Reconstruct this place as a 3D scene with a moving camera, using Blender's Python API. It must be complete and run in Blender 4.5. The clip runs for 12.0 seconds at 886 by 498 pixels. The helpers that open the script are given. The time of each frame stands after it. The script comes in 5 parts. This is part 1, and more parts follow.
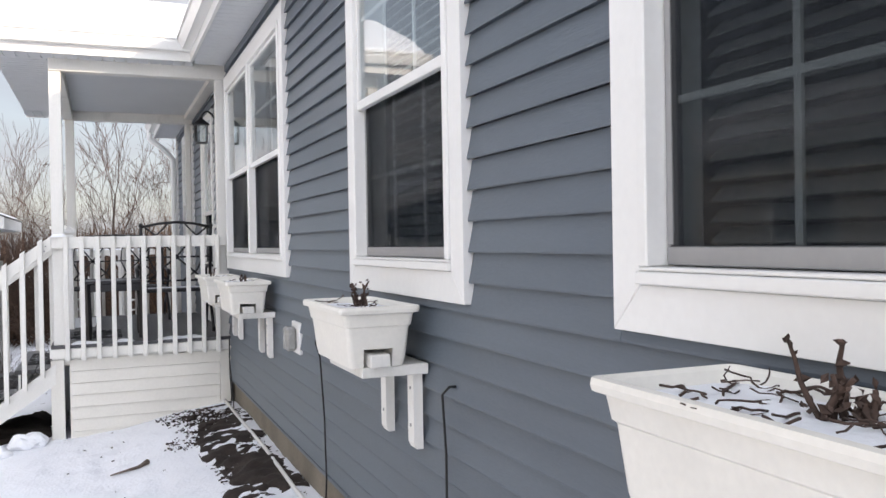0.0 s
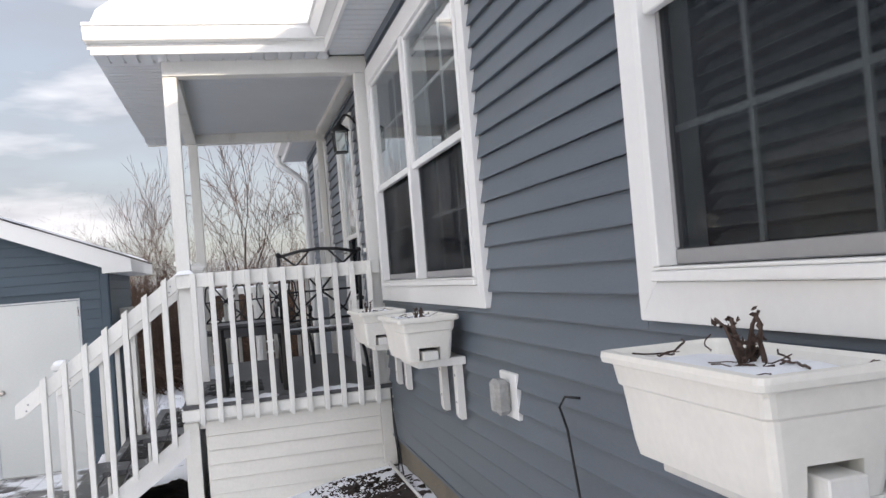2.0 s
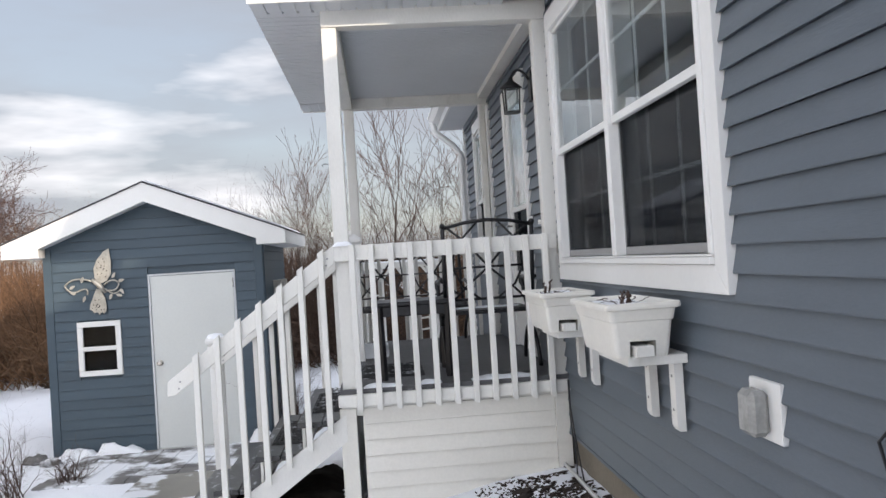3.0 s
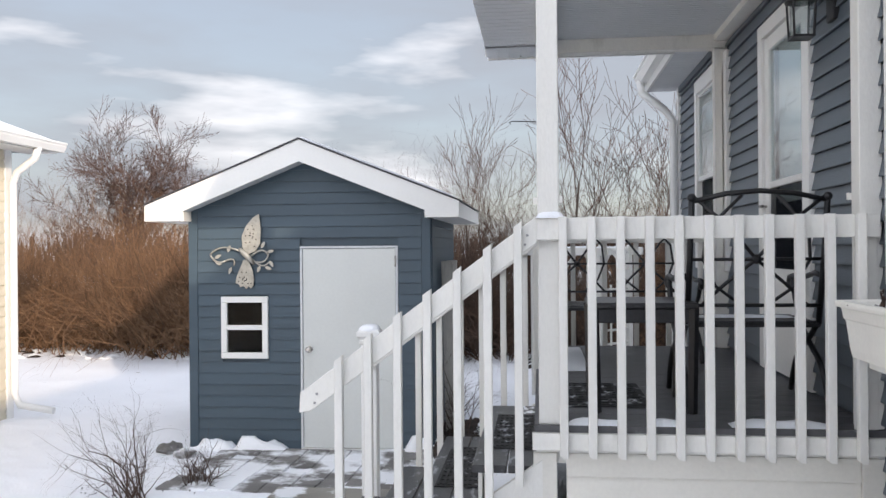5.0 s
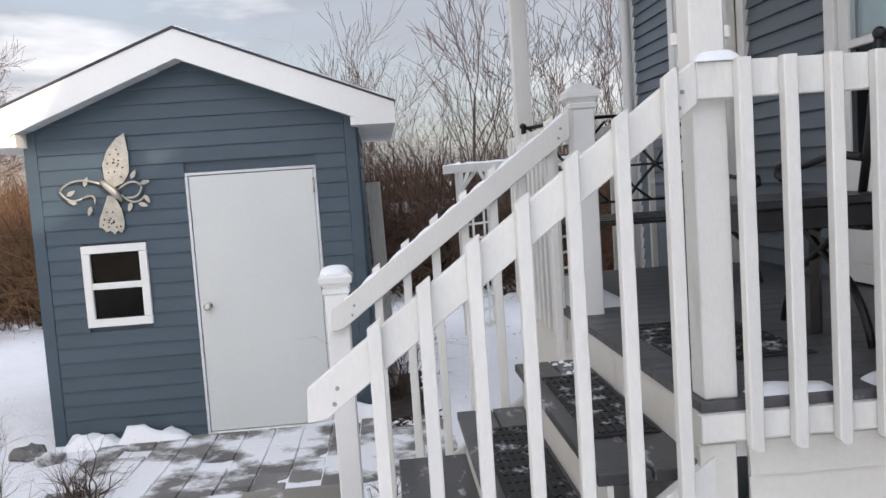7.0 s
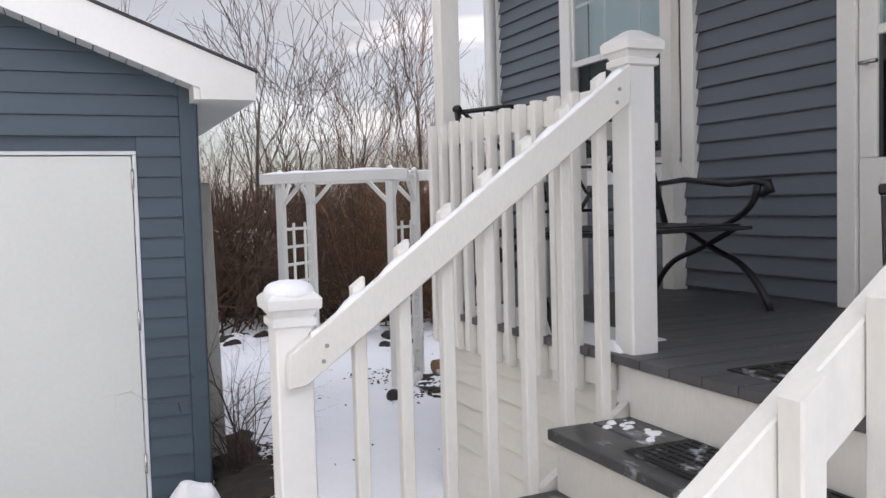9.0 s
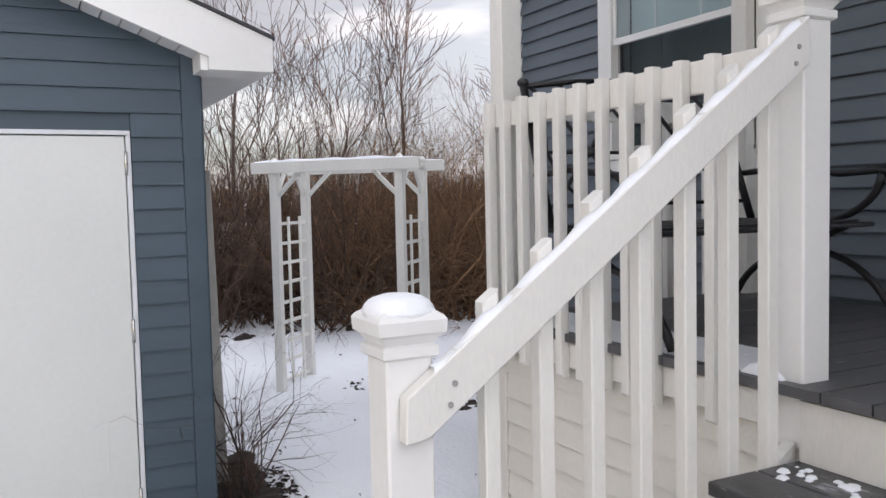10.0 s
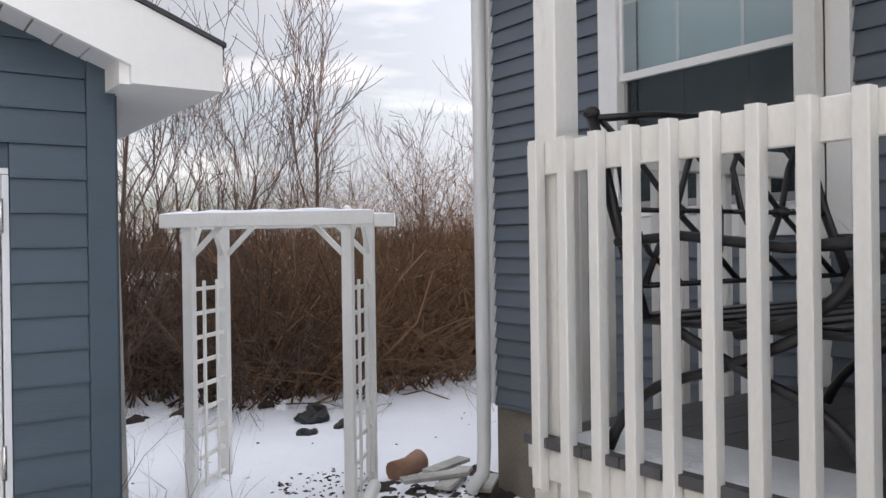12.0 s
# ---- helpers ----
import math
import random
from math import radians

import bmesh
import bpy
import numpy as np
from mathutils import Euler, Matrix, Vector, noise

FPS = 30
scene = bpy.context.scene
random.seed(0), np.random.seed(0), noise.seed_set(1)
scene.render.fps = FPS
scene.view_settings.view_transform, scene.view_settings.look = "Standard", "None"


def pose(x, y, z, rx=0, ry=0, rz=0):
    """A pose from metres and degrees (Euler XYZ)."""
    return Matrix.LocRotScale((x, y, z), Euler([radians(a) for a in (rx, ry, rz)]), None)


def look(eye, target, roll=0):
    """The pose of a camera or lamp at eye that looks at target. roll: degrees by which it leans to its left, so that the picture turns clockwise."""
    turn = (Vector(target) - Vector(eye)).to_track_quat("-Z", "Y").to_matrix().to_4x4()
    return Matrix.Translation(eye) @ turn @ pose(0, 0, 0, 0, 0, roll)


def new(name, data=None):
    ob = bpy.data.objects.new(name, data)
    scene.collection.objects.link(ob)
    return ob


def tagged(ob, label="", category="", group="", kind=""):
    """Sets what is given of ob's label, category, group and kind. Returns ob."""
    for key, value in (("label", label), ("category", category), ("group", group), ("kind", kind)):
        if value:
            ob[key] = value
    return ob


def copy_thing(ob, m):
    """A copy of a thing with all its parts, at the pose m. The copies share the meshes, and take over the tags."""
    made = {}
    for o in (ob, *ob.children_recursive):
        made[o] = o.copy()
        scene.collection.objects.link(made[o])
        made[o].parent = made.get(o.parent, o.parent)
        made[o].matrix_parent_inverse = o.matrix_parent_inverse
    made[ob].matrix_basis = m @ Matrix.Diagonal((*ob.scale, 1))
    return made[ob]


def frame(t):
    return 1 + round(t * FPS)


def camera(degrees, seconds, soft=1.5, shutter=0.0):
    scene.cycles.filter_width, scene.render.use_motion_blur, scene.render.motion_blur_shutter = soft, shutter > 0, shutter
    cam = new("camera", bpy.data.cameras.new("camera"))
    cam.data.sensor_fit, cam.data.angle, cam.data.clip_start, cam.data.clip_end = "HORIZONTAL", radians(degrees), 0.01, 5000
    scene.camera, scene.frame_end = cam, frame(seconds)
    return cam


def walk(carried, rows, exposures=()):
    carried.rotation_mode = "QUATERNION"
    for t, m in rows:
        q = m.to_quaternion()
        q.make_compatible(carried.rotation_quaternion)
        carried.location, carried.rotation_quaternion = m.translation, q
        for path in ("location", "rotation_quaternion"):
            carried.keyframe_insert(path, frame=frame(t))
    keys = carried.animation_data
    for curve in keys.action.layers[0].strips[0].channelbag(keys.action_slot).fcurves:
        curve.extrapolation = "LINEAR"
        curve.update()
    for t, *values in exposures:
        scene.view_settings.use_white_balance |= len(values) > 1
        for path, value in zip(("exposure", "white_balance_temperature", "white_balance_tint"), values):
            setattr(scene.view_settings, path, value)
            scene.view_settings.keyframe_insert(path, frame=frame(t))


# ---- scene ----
cam = camera(55.7, 12.0)
PATH = [
    (0, (-1.045, -7.587, 1.773), (-0.291, -5.734, 1.755), -1.0),
    (0.5, (-1.085, -7.229, 1.78), (-0.376, -5.359, 1.793), -0.5),
    (1, (-1.018, -6.802, 1.783), (-0.359, -4.914, 1.822), -1.0),
    (1.5, (-1.014, -6.388, 1.767), (-0.357, -4.499, 1.814), -3.3),
    (2, (-1.044, -5.997, 1.751), (-0.558, -4.058, 1.801), -4.7),
    (2.5, (-1.072, -5.593, 1.762), (-0.834, -3.608, 1.8), -4.4),
    (3, (-1.151, -5.249, 1.755), (-0.998, -3.255, 1.775), -3.6),
    (3.5, (-1.205, -4.86, 1.739), (-1.284, -2.862, 1.757), -1.8),
    (3.7, (-1.223, -4.664, 1.752), (-1.384, -2.671, 1.768), -1.3),
    (5.5, (-1.526, -3.301, 1.704), (-1.771, -1.317, 1.684), -0.9),
    (6, (-1.685, -2.919, 1.654), (-1.923, -0.934, 1.589), -2.5),
    (6.5, (-1.985, -2.514, 1.651), (-2.118, -0.523, 1.528), -2.6),
    (7, (-2.256, -2.148, 1.612), (-2.116, -0.16, 1.445), -3.9),
    (7.2, (-2.295, -2.059, 1.605), (-2.087, -0.077, 1.429), -4.4),
    (8.8, (-2.962, -0.859, 1.471), (-2.161, 0.971, 1.355), -1.7),
    (9, (-2.982, -0.702, 1.46), (-2.185, 1.129, 1.353), -1.6),
    (9.5, (-3.114, -0.337, 1.439), (-2.271, 1.473, 1.324), -1.0),
    (10, (-3.123, 0.004, 1.454), (-2.229, 1.788, 1.332), -1.3),
    (10.5, (-3.123, 0.378, 1.489), (-2.177, 2.138, 1.389), -1.0),
    (11, (-3.117, 0.699, 1.489), (-2.072, 2.403, 1.407), -1.0),
    (11.5, (-3.118, 0.942, 1.489), (-2.002, 2.601, 1.426), -1.3),
    (12, (-3.04, 1.081, 1.522), (-1.905, 2.728, 1.517), -0.8),
]
EXPOSURES = [(0, 1.06, 6750, 14), (1.5, 0.96, 6750, 14), (3.5, 0.80, 6600, 12), (6.5, 0.80, 6650, 13), (9, 1.0, 6900, 15), (12, 0.98, 6850, 14)]
walk(cam, [(t, look(e, g, r)) for t, e, g, r in PATH], EXPOSURES)

# ---- world and light ----
SUN_DIR = Vector((0.54, -0.80, 0.27)).normalized()
world = bpy.data.worlds.new("world")
scene.world = world
world.use_nodes = True
wn, wl = world.node_tree.nodes, world.node_tree.links
wn.clear()
w_out = wn.new("ShaderNodeOutputWorld")
w_bg = wn.new("ShaderNodeBackground")
w_sky = wn.new("ShaderNodeTexSky")
w_sky.sky_type = "NISHITA"
w_sky.sun_disc = False
w_sky.sun_elevation = math.asin(SUN_DIR.z)
w_sky.sun_rotation = math.atan2(SUN_DIR.x, SUN_DIR.y)
w_sky.air_density = 1.0
w_sky.dust_density = 1.2
w_bg.inputs[1].default_value = 0.14
w_tc = wn.new("ShaderNodeTexCoord")
w_map = wn.new("ShaderNodeMapping")
w_map.inputs["Scale"].default_value = (1.0, 1.0, 3.6)
w_map.inputs["Location"].default_value = (0.35, 0.1, 0.42)
w_noise = wn.new("ShaderNodeTexNoise")
w_noise.inputs["Scale"].default_value = 2.3
w_noise.inputs["Detail"].default_value = 6.0
w_noise.inputs["Roughness"].default_value = 0.52
w_ramp = wn.new("ShaderNodeValToRGB")
w_ramp.color_ramp.elements[0].position = 0.40
w_ramp.color_ramp.elements[0].color = (0.78, 0.78, 0.78, 1)
w_ramp.color_ramp.elements[1].position = 0.66
w_ramp.color_ramp.elements[1].color = (1, 1, 1, 1)
w_mix = wn.new("ShaderNodeMixRGB")
w_dot = wn.new("ShaderNodeVectorMath")
w_dot.operation = "DOT_PRODUCT"
w_dot.inputs[1].default_value = SUN_DIR
w_glow = wn.new("ShaderNodeMapRange")
w_glow.interpolation_type = "SMOOTHSTEP"
w_glow.inputs[1].default_value, w_glow.inputs[2].default_value = -0.72, 1.0
w_glow.inputs[3].default_value, w_glow.inputs[4].default_value = 0.73, 3.3
w_cloud = wn.new("ShaderNodeVectorMath")
w_cloud.operation = "SCALE"
w_cloud.inputs[0].default_value = (2.62, 2.80, 3.14)
w_white = wn.new("ShaderNodeMixRGB")
w_white.inputs[2].default_value = (5.9, 5.9, 6.05, 1)
wl.new(w_tc.outputs["Generated"], w_map.inputs[0])
wl.new(w_map.outputs[0], w_noise.inputs[0])
wl.new(w_noise.outputs[0], w_ramp.inputs[0])
wl.new(w_ramp.outputs[0], w_mix.inputs[0])
wl.new(w_sky.outputs[0], w_mix.inputs[1])
wl.new(w_tc.outputs["Generated"], w_dot.inputs[0])
wl.new(w_dot.outputs["Value"], w_glow.inputs[0])
wl.new(w_glow.outputs[0], w_cloud.inputs["Scale"])
wl.new(w_cloud.outputs[0], w_mix.inputs[2])
w_puff = wn.new("ShaderNodeTexNoise")
w_puff.inputs["Scale"].default_value = 3.4
w_puff.inputs["Detail"].default_value = 5.0
w_pmap = wn.new("ShaderNodeMapping")
w_pmap.inputs["Scale"].default_value = (1.0, 1.0, 4.5)
w_pmap.inputs["Location"].default_value = (0.2, 0.0, 0.1)
w_pramp = wn.new("ShaderNodeMapRange")
w_pramp.inputs[1].default_value, w_pramp.inputs[2].default_value = 0.54, 0.72
w_pramp.inputs[4].default_value = 0.62
wl.new(w_tc.outputs["Generated"], w_pmap.inputs[0])
wl.new(w_pmap.outputs[0], w_puff.inputs[0])
wl.new(w_puff.outputs[0], w_pramp.inputs[0])
wl.new(w_pramp.outputs[0], w_white.inputs[0])
wl.new(w_mix.outputs[0], w_white.inputs[1])
wl.new(w_white.outputs[0], w_bg.inputs[0])
wl.new(w_bg.outputs[0], w_out.inputs[0])

sun_data = bpy.data.lights.new("sun", "SUN")
sun_data.energy = 2.2
sun_data.angle = radians(1.0)
sun_data.color = (1.0, 0.84, 0.66)
sun = new("sun", sun_data)
sun.matrix_world = look(SUN_DIR * 30, (0, 0, 0))


# ---- materials ----
def material(name, colour, rough=0.6, vary=0.0, scale=4.0, fine=60.0, bump=0.0, metal=0.0,
             per_piece=0.0, tint=None, tint_scale=1.5, tint_edge=(0.5, 0.7), streak=(1, 1, 1), island=False, dist=0.004):
    m = bpy.data.materials.new(name)
    m.use_nodes = True
    n, l = m.node_tree.nodes, m.node_tree.links
    b = n["Principled BSDF"]
    b.inputs["Roughness"].default_value = rough
    b.inputs["Metallic"].default_value = metal
    tc = n.new("ShaderNodeTexCoord")
    mp = n.new("ShaderNodeMapping")
    mp.inputs["Scale"].default_value = streak
    geo = n.new("ShaderNodeNewGeometry")
    l.new(geo.outputs["Position"], mp.inputs[0])
    last = None
    rgb = n.new("ShaderNodeRGB")
    rgb.outputs[0].default_value = (*colour, 1)
    last = rgb.outputs[0]
    if vary:
        for sc, amt in ((scale, vary), (fine, vary * 0.5)):
            tx = n.new("ShaderNodeTexNoise")
            tx.inputs["Scale"].default_value = sc
            tx.inputs["Detail"].default_value = 5
            l.new(mp.outputs[0], tx.inputs[0])
            rng = n.new("ShaderNodeMapRange")
            rng.inputs[1].default_value, rng.inputs[2].default_value = 0.3, 0.7
            rng.inputs[3].default_value, rng.inputs[4].default_value = 1 - amt, 1 + amt
            l.new(tx.outputs[0], rng.inputs[0])
            mul = n.new("ShaderNodeVectorMath")
            mul.operation = "SCALE"
            l.new(last, mul.inputs[0])
            l.new(rng.outputs[0], mul.inputs["Scale"])
            last = mul.outputs[0]
    if per_piece:
        src = geo.outputs["Random Per Island"] if island else n.new("ShaderNodeObjectInfo").outputs["Random"]
        rng = n.new("ShaderNodeMapRange")
        rng.inputs[3].default_value, rng.inputs[4].default_value = 1 - per_piece, 1 + per_piece
        l.new(src, rng.inputs[0])
        mul = n.new("ShaderNodeVectorMath")
        mul.operation = "SCALE"
        l.new(last, mul.inputs[0])
        l.new(rng.outputs[0], mul.inputs["Scale"])
        last = mul.outputs[0]
    if tint:
        tx = n.new("ShaderNodeTexNoise")
        tx.inputs["Scale"].default_value = tint_scale
        tx.inputs["Detail"].default_value = 7
        tx.inputs["Roughness"].default_value = 0.6
        l.new(mp.outputs[0], tx.inputs[0])
        rng = n.new("ShaderNodeMapRange")
        rng.inputs[1].default_value, rng.inputs[2].default_value = tint_edge
        l.new(tx.outputs[0], rng.inputs[0])
        mix = n.new("ShaderNodeMixRGB")
        mix.inputs[2].default_value = (*tint, 1)
        l.new(rng.outputs[0], mix.inputs[0])
        l.new(last, mix.inputs[1])
        last = mix.outputs[0]
    l.new(last, b.inputs["Base Color"])
    if bump:
        tx = n.new("ShaderNodeTexNoise")
        tx.inputs["Scale"].default_value = fine
        tx.inputs["Detail"].default_value = 6
        l.new(mp.outputs[0], tx.inputs[0])
        bp = n.new("ShaderNodeBump")
        bp.inputs["Strength"].default_value = bump
        bp.inputs["Distance"].default_value = dist
        l.new(tx.outputs[0], bp.inputs["Height"])
        l.new(bp.outputs[0], b.inputs["Normal"])
    return m


def glass_material(name, tint=(0.86, 0.9, 0.91), gloss=0.06):
    m = bpy.data.materials.new(name)
    m.use_nodes = True
    n, l = m.node_tree.nodes, m.node_tree.links
    n.clear()
    out = n.new("ShaderNodeOutputMaterial")
    mix = n.new("ShaderNodeMixShader")
    tr = n.new("ShaderNodeBsdfTransparent")
    tr.inputs[0].default_value = (*tint, 1)
    gl = n.new("ShaderNodeBsdfGlossy")
    gl.inputs["Roughness"].default_value = 0.015
    fr = n.new("ShaderNodeLayerWeight")
    fr.inputs[0].default_value = 0.5
    pw = n.new("ShaderNodeMath")
    pw.operation = "POWER"
    pw.inputs[1].default_value = 3.5
    mth = n.new("ShaderNodeMath")
    mth.operation = "MULTIPLY_ADD"
    mth.inputs[1].default_value = 0.9
    mth.inputs[2].default_value = gloss
    mth.use_clamp = True
    tx = n.new("ShaderNodeTexNoise")
    tx.inputs["Scale"].default_value = 2.2
    bp = n.new("ShaderNodeBump")
    bp.inputs["Strength"].default_value = 0.08
    bp.inputs["Distance"].default_value = 0.01
    l.new(tx.outputs[0], bp.inputs["Height"])
    l.new(bp.outputs[0], gl.inputs["Normal"])
    l.new(fr.outputs["Facing"], pw.inputs[0])
    l.new(pw.outputs[0], mth.inputs[0])
    l.new(mth.outputs[0], mix.inputs[0])
    l.new(tr.outputs[0], mix.inputs[1])
    l.new(gl.outputs[0], mix.inputs[2])
    l.new(mix.outputs[0], out.inputs[0])
    return m


SIDING = material("blue_grey_vinyl", (0.100, 0.122, 0.146), 0.45, 0.06, 1.2, 30, 0.25, per_piece=0.035, streak=(1, 1, 6))
SHED_SIDING = material("slate_blue_vinyl", (0.046, 0.075, 0.100), 0.5, 0.07, 1.5, 30, 0.25, per_piece=0.05, streak=(1, 1, 6))
WHITE = material("white_vinyl", (0.78, 0.78, 0.76), 0.38, 0.03, 2.0, 45, 0.1, per_piece=0.02)
PAINT = material("white_painted_wood", (0.74, 0.73, 0.69), 0.55, 0.05, 3.0, 90, 0.35, per_piece=0.035,
                 tint=(0.46, 0.45, 0.41), tint_scale=5.0, tint_edge=(0.62, 0.85), streak=(1, 1, 0.4))
SKIRT = material("off_white_skirting", (0.72, 0.70, 0.64), 0.5, 0.05, 2.0, 60, 0.25, per_piece=0.03)
SOFFIT = material("soffit_vinyl", (0.62, 0.64, 0.66), 0.5, 0.03, 2.0, 40, 0.1)
DECK = material("grey_deck_paint", (0.085, 0.085, 0.09), 0.5, 0.15, 3.0, 60, 0.35, per_piece=0.1, streak=(1, 5, 1),
                tint=(0.55, 0.57, 0.6), tint_scale=6.0, tint_edge=(0.66, 0.8))
STEP = material("dark_wet_step", (0.05, 0.05, 0.052), 0.35, 0.25, 4.0, 50, 0.4, per_piece=0.08,
                tint=(0.6, 0.62, 0.66), tint_scale=7.0, tint_edge=(0.58, 0.74), streak=(3, 1, 1))
SNOW = material("snow", (0.86, 0.88, 0.91), 0.6, 0.03, 1.2, 40, 0.6, dist=0.01)
ICE_SNOW = material("thin_snow", (0.85, 0.87, 0.9), 0.55, 0.04, 5, 80, 0.5)
BLACK_METAL = material("black_wrought_iron", (0.02, 0.02, 0.022), 0.4, 0.2, 8, 80, 0.2, metal=0.3)
DARK_TABLE = material("dark_table_metal", (0.03, 0.03, 0.033), 0.35, 0.2, 8, 60, 0.2, metal=0.3)
SCREEN = material("insect_screen", (0.022, 0.024, 0.028), 0.7, 0.1, 5, 300, 0.3)
GLASS = glass_material("window_glass")
DIM_GLASS = glass_material("shed_glass", (0.5, 0.5, 0.5), 0.01)
# near-black colour that stands in for the gloom of unlit rooms
ROOM_SHADE = material("painted_room_shade", (0.05, 0.05, 0.05), 0.9)
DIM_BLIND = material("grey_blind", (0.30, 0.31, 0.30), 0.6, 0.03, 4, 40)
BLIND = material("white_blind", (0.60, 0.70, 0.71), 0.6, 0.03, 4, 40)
CONCRETE = material("foundation_concrete", (0.22, 0.19, 0.15), 0.9, 0.2, 3, 60, 0.6)
MULCH = material("dark_mulch", (0.035, 0.025, 0.02), 0.95, 0.4, 9, 80, 0.8, per_piece=0.5, island=True)
SHED_DOOR = material("pale_grey_door", (0.62, 0.64, 0.62), 0.5, 0.04, 1.5, 40, 0.1)
SHINGLE = material("dark_shingle", (0.05, 0.05, 0.055), 0.9, 0.2, 8, 80, 0.5)
BARK = material("grey_brown_bark", (0.11, 0.085, 0.07), 0.9, 0.25, 5, 40, 0.3, per_piece=0.15)
TWIG = material("reddish_twigs", (0.085, 0.052, 0.042), 0.9, 0.2, 3, 30, 0.0, per_piece=0.45, island=True)
# two tones of one brush: sunlit rust, and darker with shade in the colour
BRUSH = material("rust_brown_brush", (0.17, 0.095, 0.05), 0.95, 0.25, 1.0, 30, 0.0, per_piece=0.55, island=True)
BRUSH_SHADED = material("shaded_brown_brush", (0.075, 0.045, 0.03), 0.95, 0.25, 1.0, 30, 0.0, per_piece=0.5, island=True)
TWIG_BLACK = material("dead_stem", (0.07, 0.045, 0.035), 0.95, 0.3, 20, 90, 0.4, per_piece=0.3, island=True)
TAN = material("cream_vinyl", (0.60, 0.54, 0.43), 0.5, 0.05, 1.5, 30, 0.2, per_piece=0.04)
GALV = material("galvanised_metal", (0.42, 0.40, 0.35), 0.42, 0.2, 15, 80, 0.4, metal=0.75)
PAVER = material("grey_paver", (0.17, 0.165, 0.16), 0.85, 0.2, 4, 60, 0.5, per_piece=0.2,
                 tint=(0.8, 0.82, 0.85), tint_scale=2.2, tint_edge=(0.46, 0.56))
BLACK_PLASTIC = material("black_plastic", (0.012, 0.012, 0.013), 0.45, 0.2, 8, 60)
TERRACOTTA = material("brown_clay", (0.26, 0.14, 0.09), 0.8, 0.2, 6, 60, 0.3)
GREY_WOOD = material("weathered_board", (0.42, 0.41, 0.38), 0.85, 0.2, 6, 60, 0.5, per_piece=0.15, streak=(1, 1, 0.2))
CHROME = material("satin_nickel", (0.55, 0.53, 0.5), 0.25, metal=1.0)
PLANTER = material("cream_plastic_planter", (0.76, 0.74, 0.68), 0.45, 0.05, 5, 60, 0.15)
RIBBED = material("lamp_glass", (0.35, 0.36, 0.36), 0.15)
OUTLET = material("clear_plastic_cover", (0.30, 0.30, 0.29), 0.2, 0.2, 20, 60)
RUG = material("black_rubber_mat", (0.02, 0.02, 0.02), 0.8, 0.2, 10, 90, 0.5,
               tint=(0.6, 0.62, 0.66), tint_scale=14.0, tint_edge=(0.55, 0.72))


# ---- builders ----
def part(name, bm, mat, parent=None, label="", kind="", category="", group=""):
    me = bpy.data.meshes.new(name)
    bmesh.ops.recalc_face_normals(bm, faces=bm.faces)
    bm.to_mesh(me)
    bm.free()
    me.materials.append(mat)
    ob = new(name, me)
    ob.parent = parent
    return tagged(ob, label, category, group, kind)


def thing(name, label, category, group="", at=(0, 0, 0), kind=""):
    ob = new(name)
    ob.empty_display_size = 0.1
    ob.location = at
    return tagged(ob, label, category, group, kind)


def box(bm, x0, x1, y0, y1, z0, z1, bevel=0.0, m=None):
    c = [(x, y, z) for x in (x0, x1) for y in (y0, y1) for z in (z0, z1)]
    v = [bm.verts.new(m @ Vector(p) if m else p) for p in c]
    fs = [bm.faces.new([v[i] for i in q]) for q in
          ((0, 1, 3, 2), (4, 6, 7, 5), (0, 4, 5, 1), (2, 3, 7, 6), (0, 2, 6, 4), (1, 5, 7, 3))]
    if bevel:
        es = list({e for f in fs for e in f.edges})
        bmesh.ops.bevel(bm, geom=es, offset=bevel, segments=1, affect="EDGES")


def boxed(*a, **k):
    bm = bmesh.new()
    box(bm, *a, **k)
    return bm


def prism(bm, pts, axis, a, b):
    """Extrudes a polygon of (u, v) along an axis from a to b; u, v are the other two axes in order."""
    def at(u, v, w):
        return {"x": (w, u, v), "y": (u, w, v), "z": (u, v, w)}[axis]
    v0 = [bm.verts.new(at(u, v, a)) for u, v in pts]
    v1 = [bm.verts.new(at(u, v, b)) for u, v in pts]
    bm.faces.new(v0)
    bm.faces.new(v1[::-1])
    n = len(pts)
    for i in range(n):
        bm.faces.new((v0[i], v1[i], v1[(i + 1) % n], v0[(i + 1) % n]))


def stick(bm, p, q, w, h, up=(0, 0, 1), bevel=0.0):
    """A square bar from p to q, w wide and h high."""
    p, q = Vector(p), Vector(q)
    d = (q - p)
    n = d.length
    z = d.normalized()
    x = Vector(up).cross(z)
    if x.length < 1e-4:
        x = Vector((1, 0, 0))
    x.normalize()
    y = z.cross(x)
    m = Matrix((x, y, z)).transposed().to_4x4()
    m.translation = p
    box(bm, -w / 2, w / 2, -h / 2, h / 2, 0, n, bevel, m)


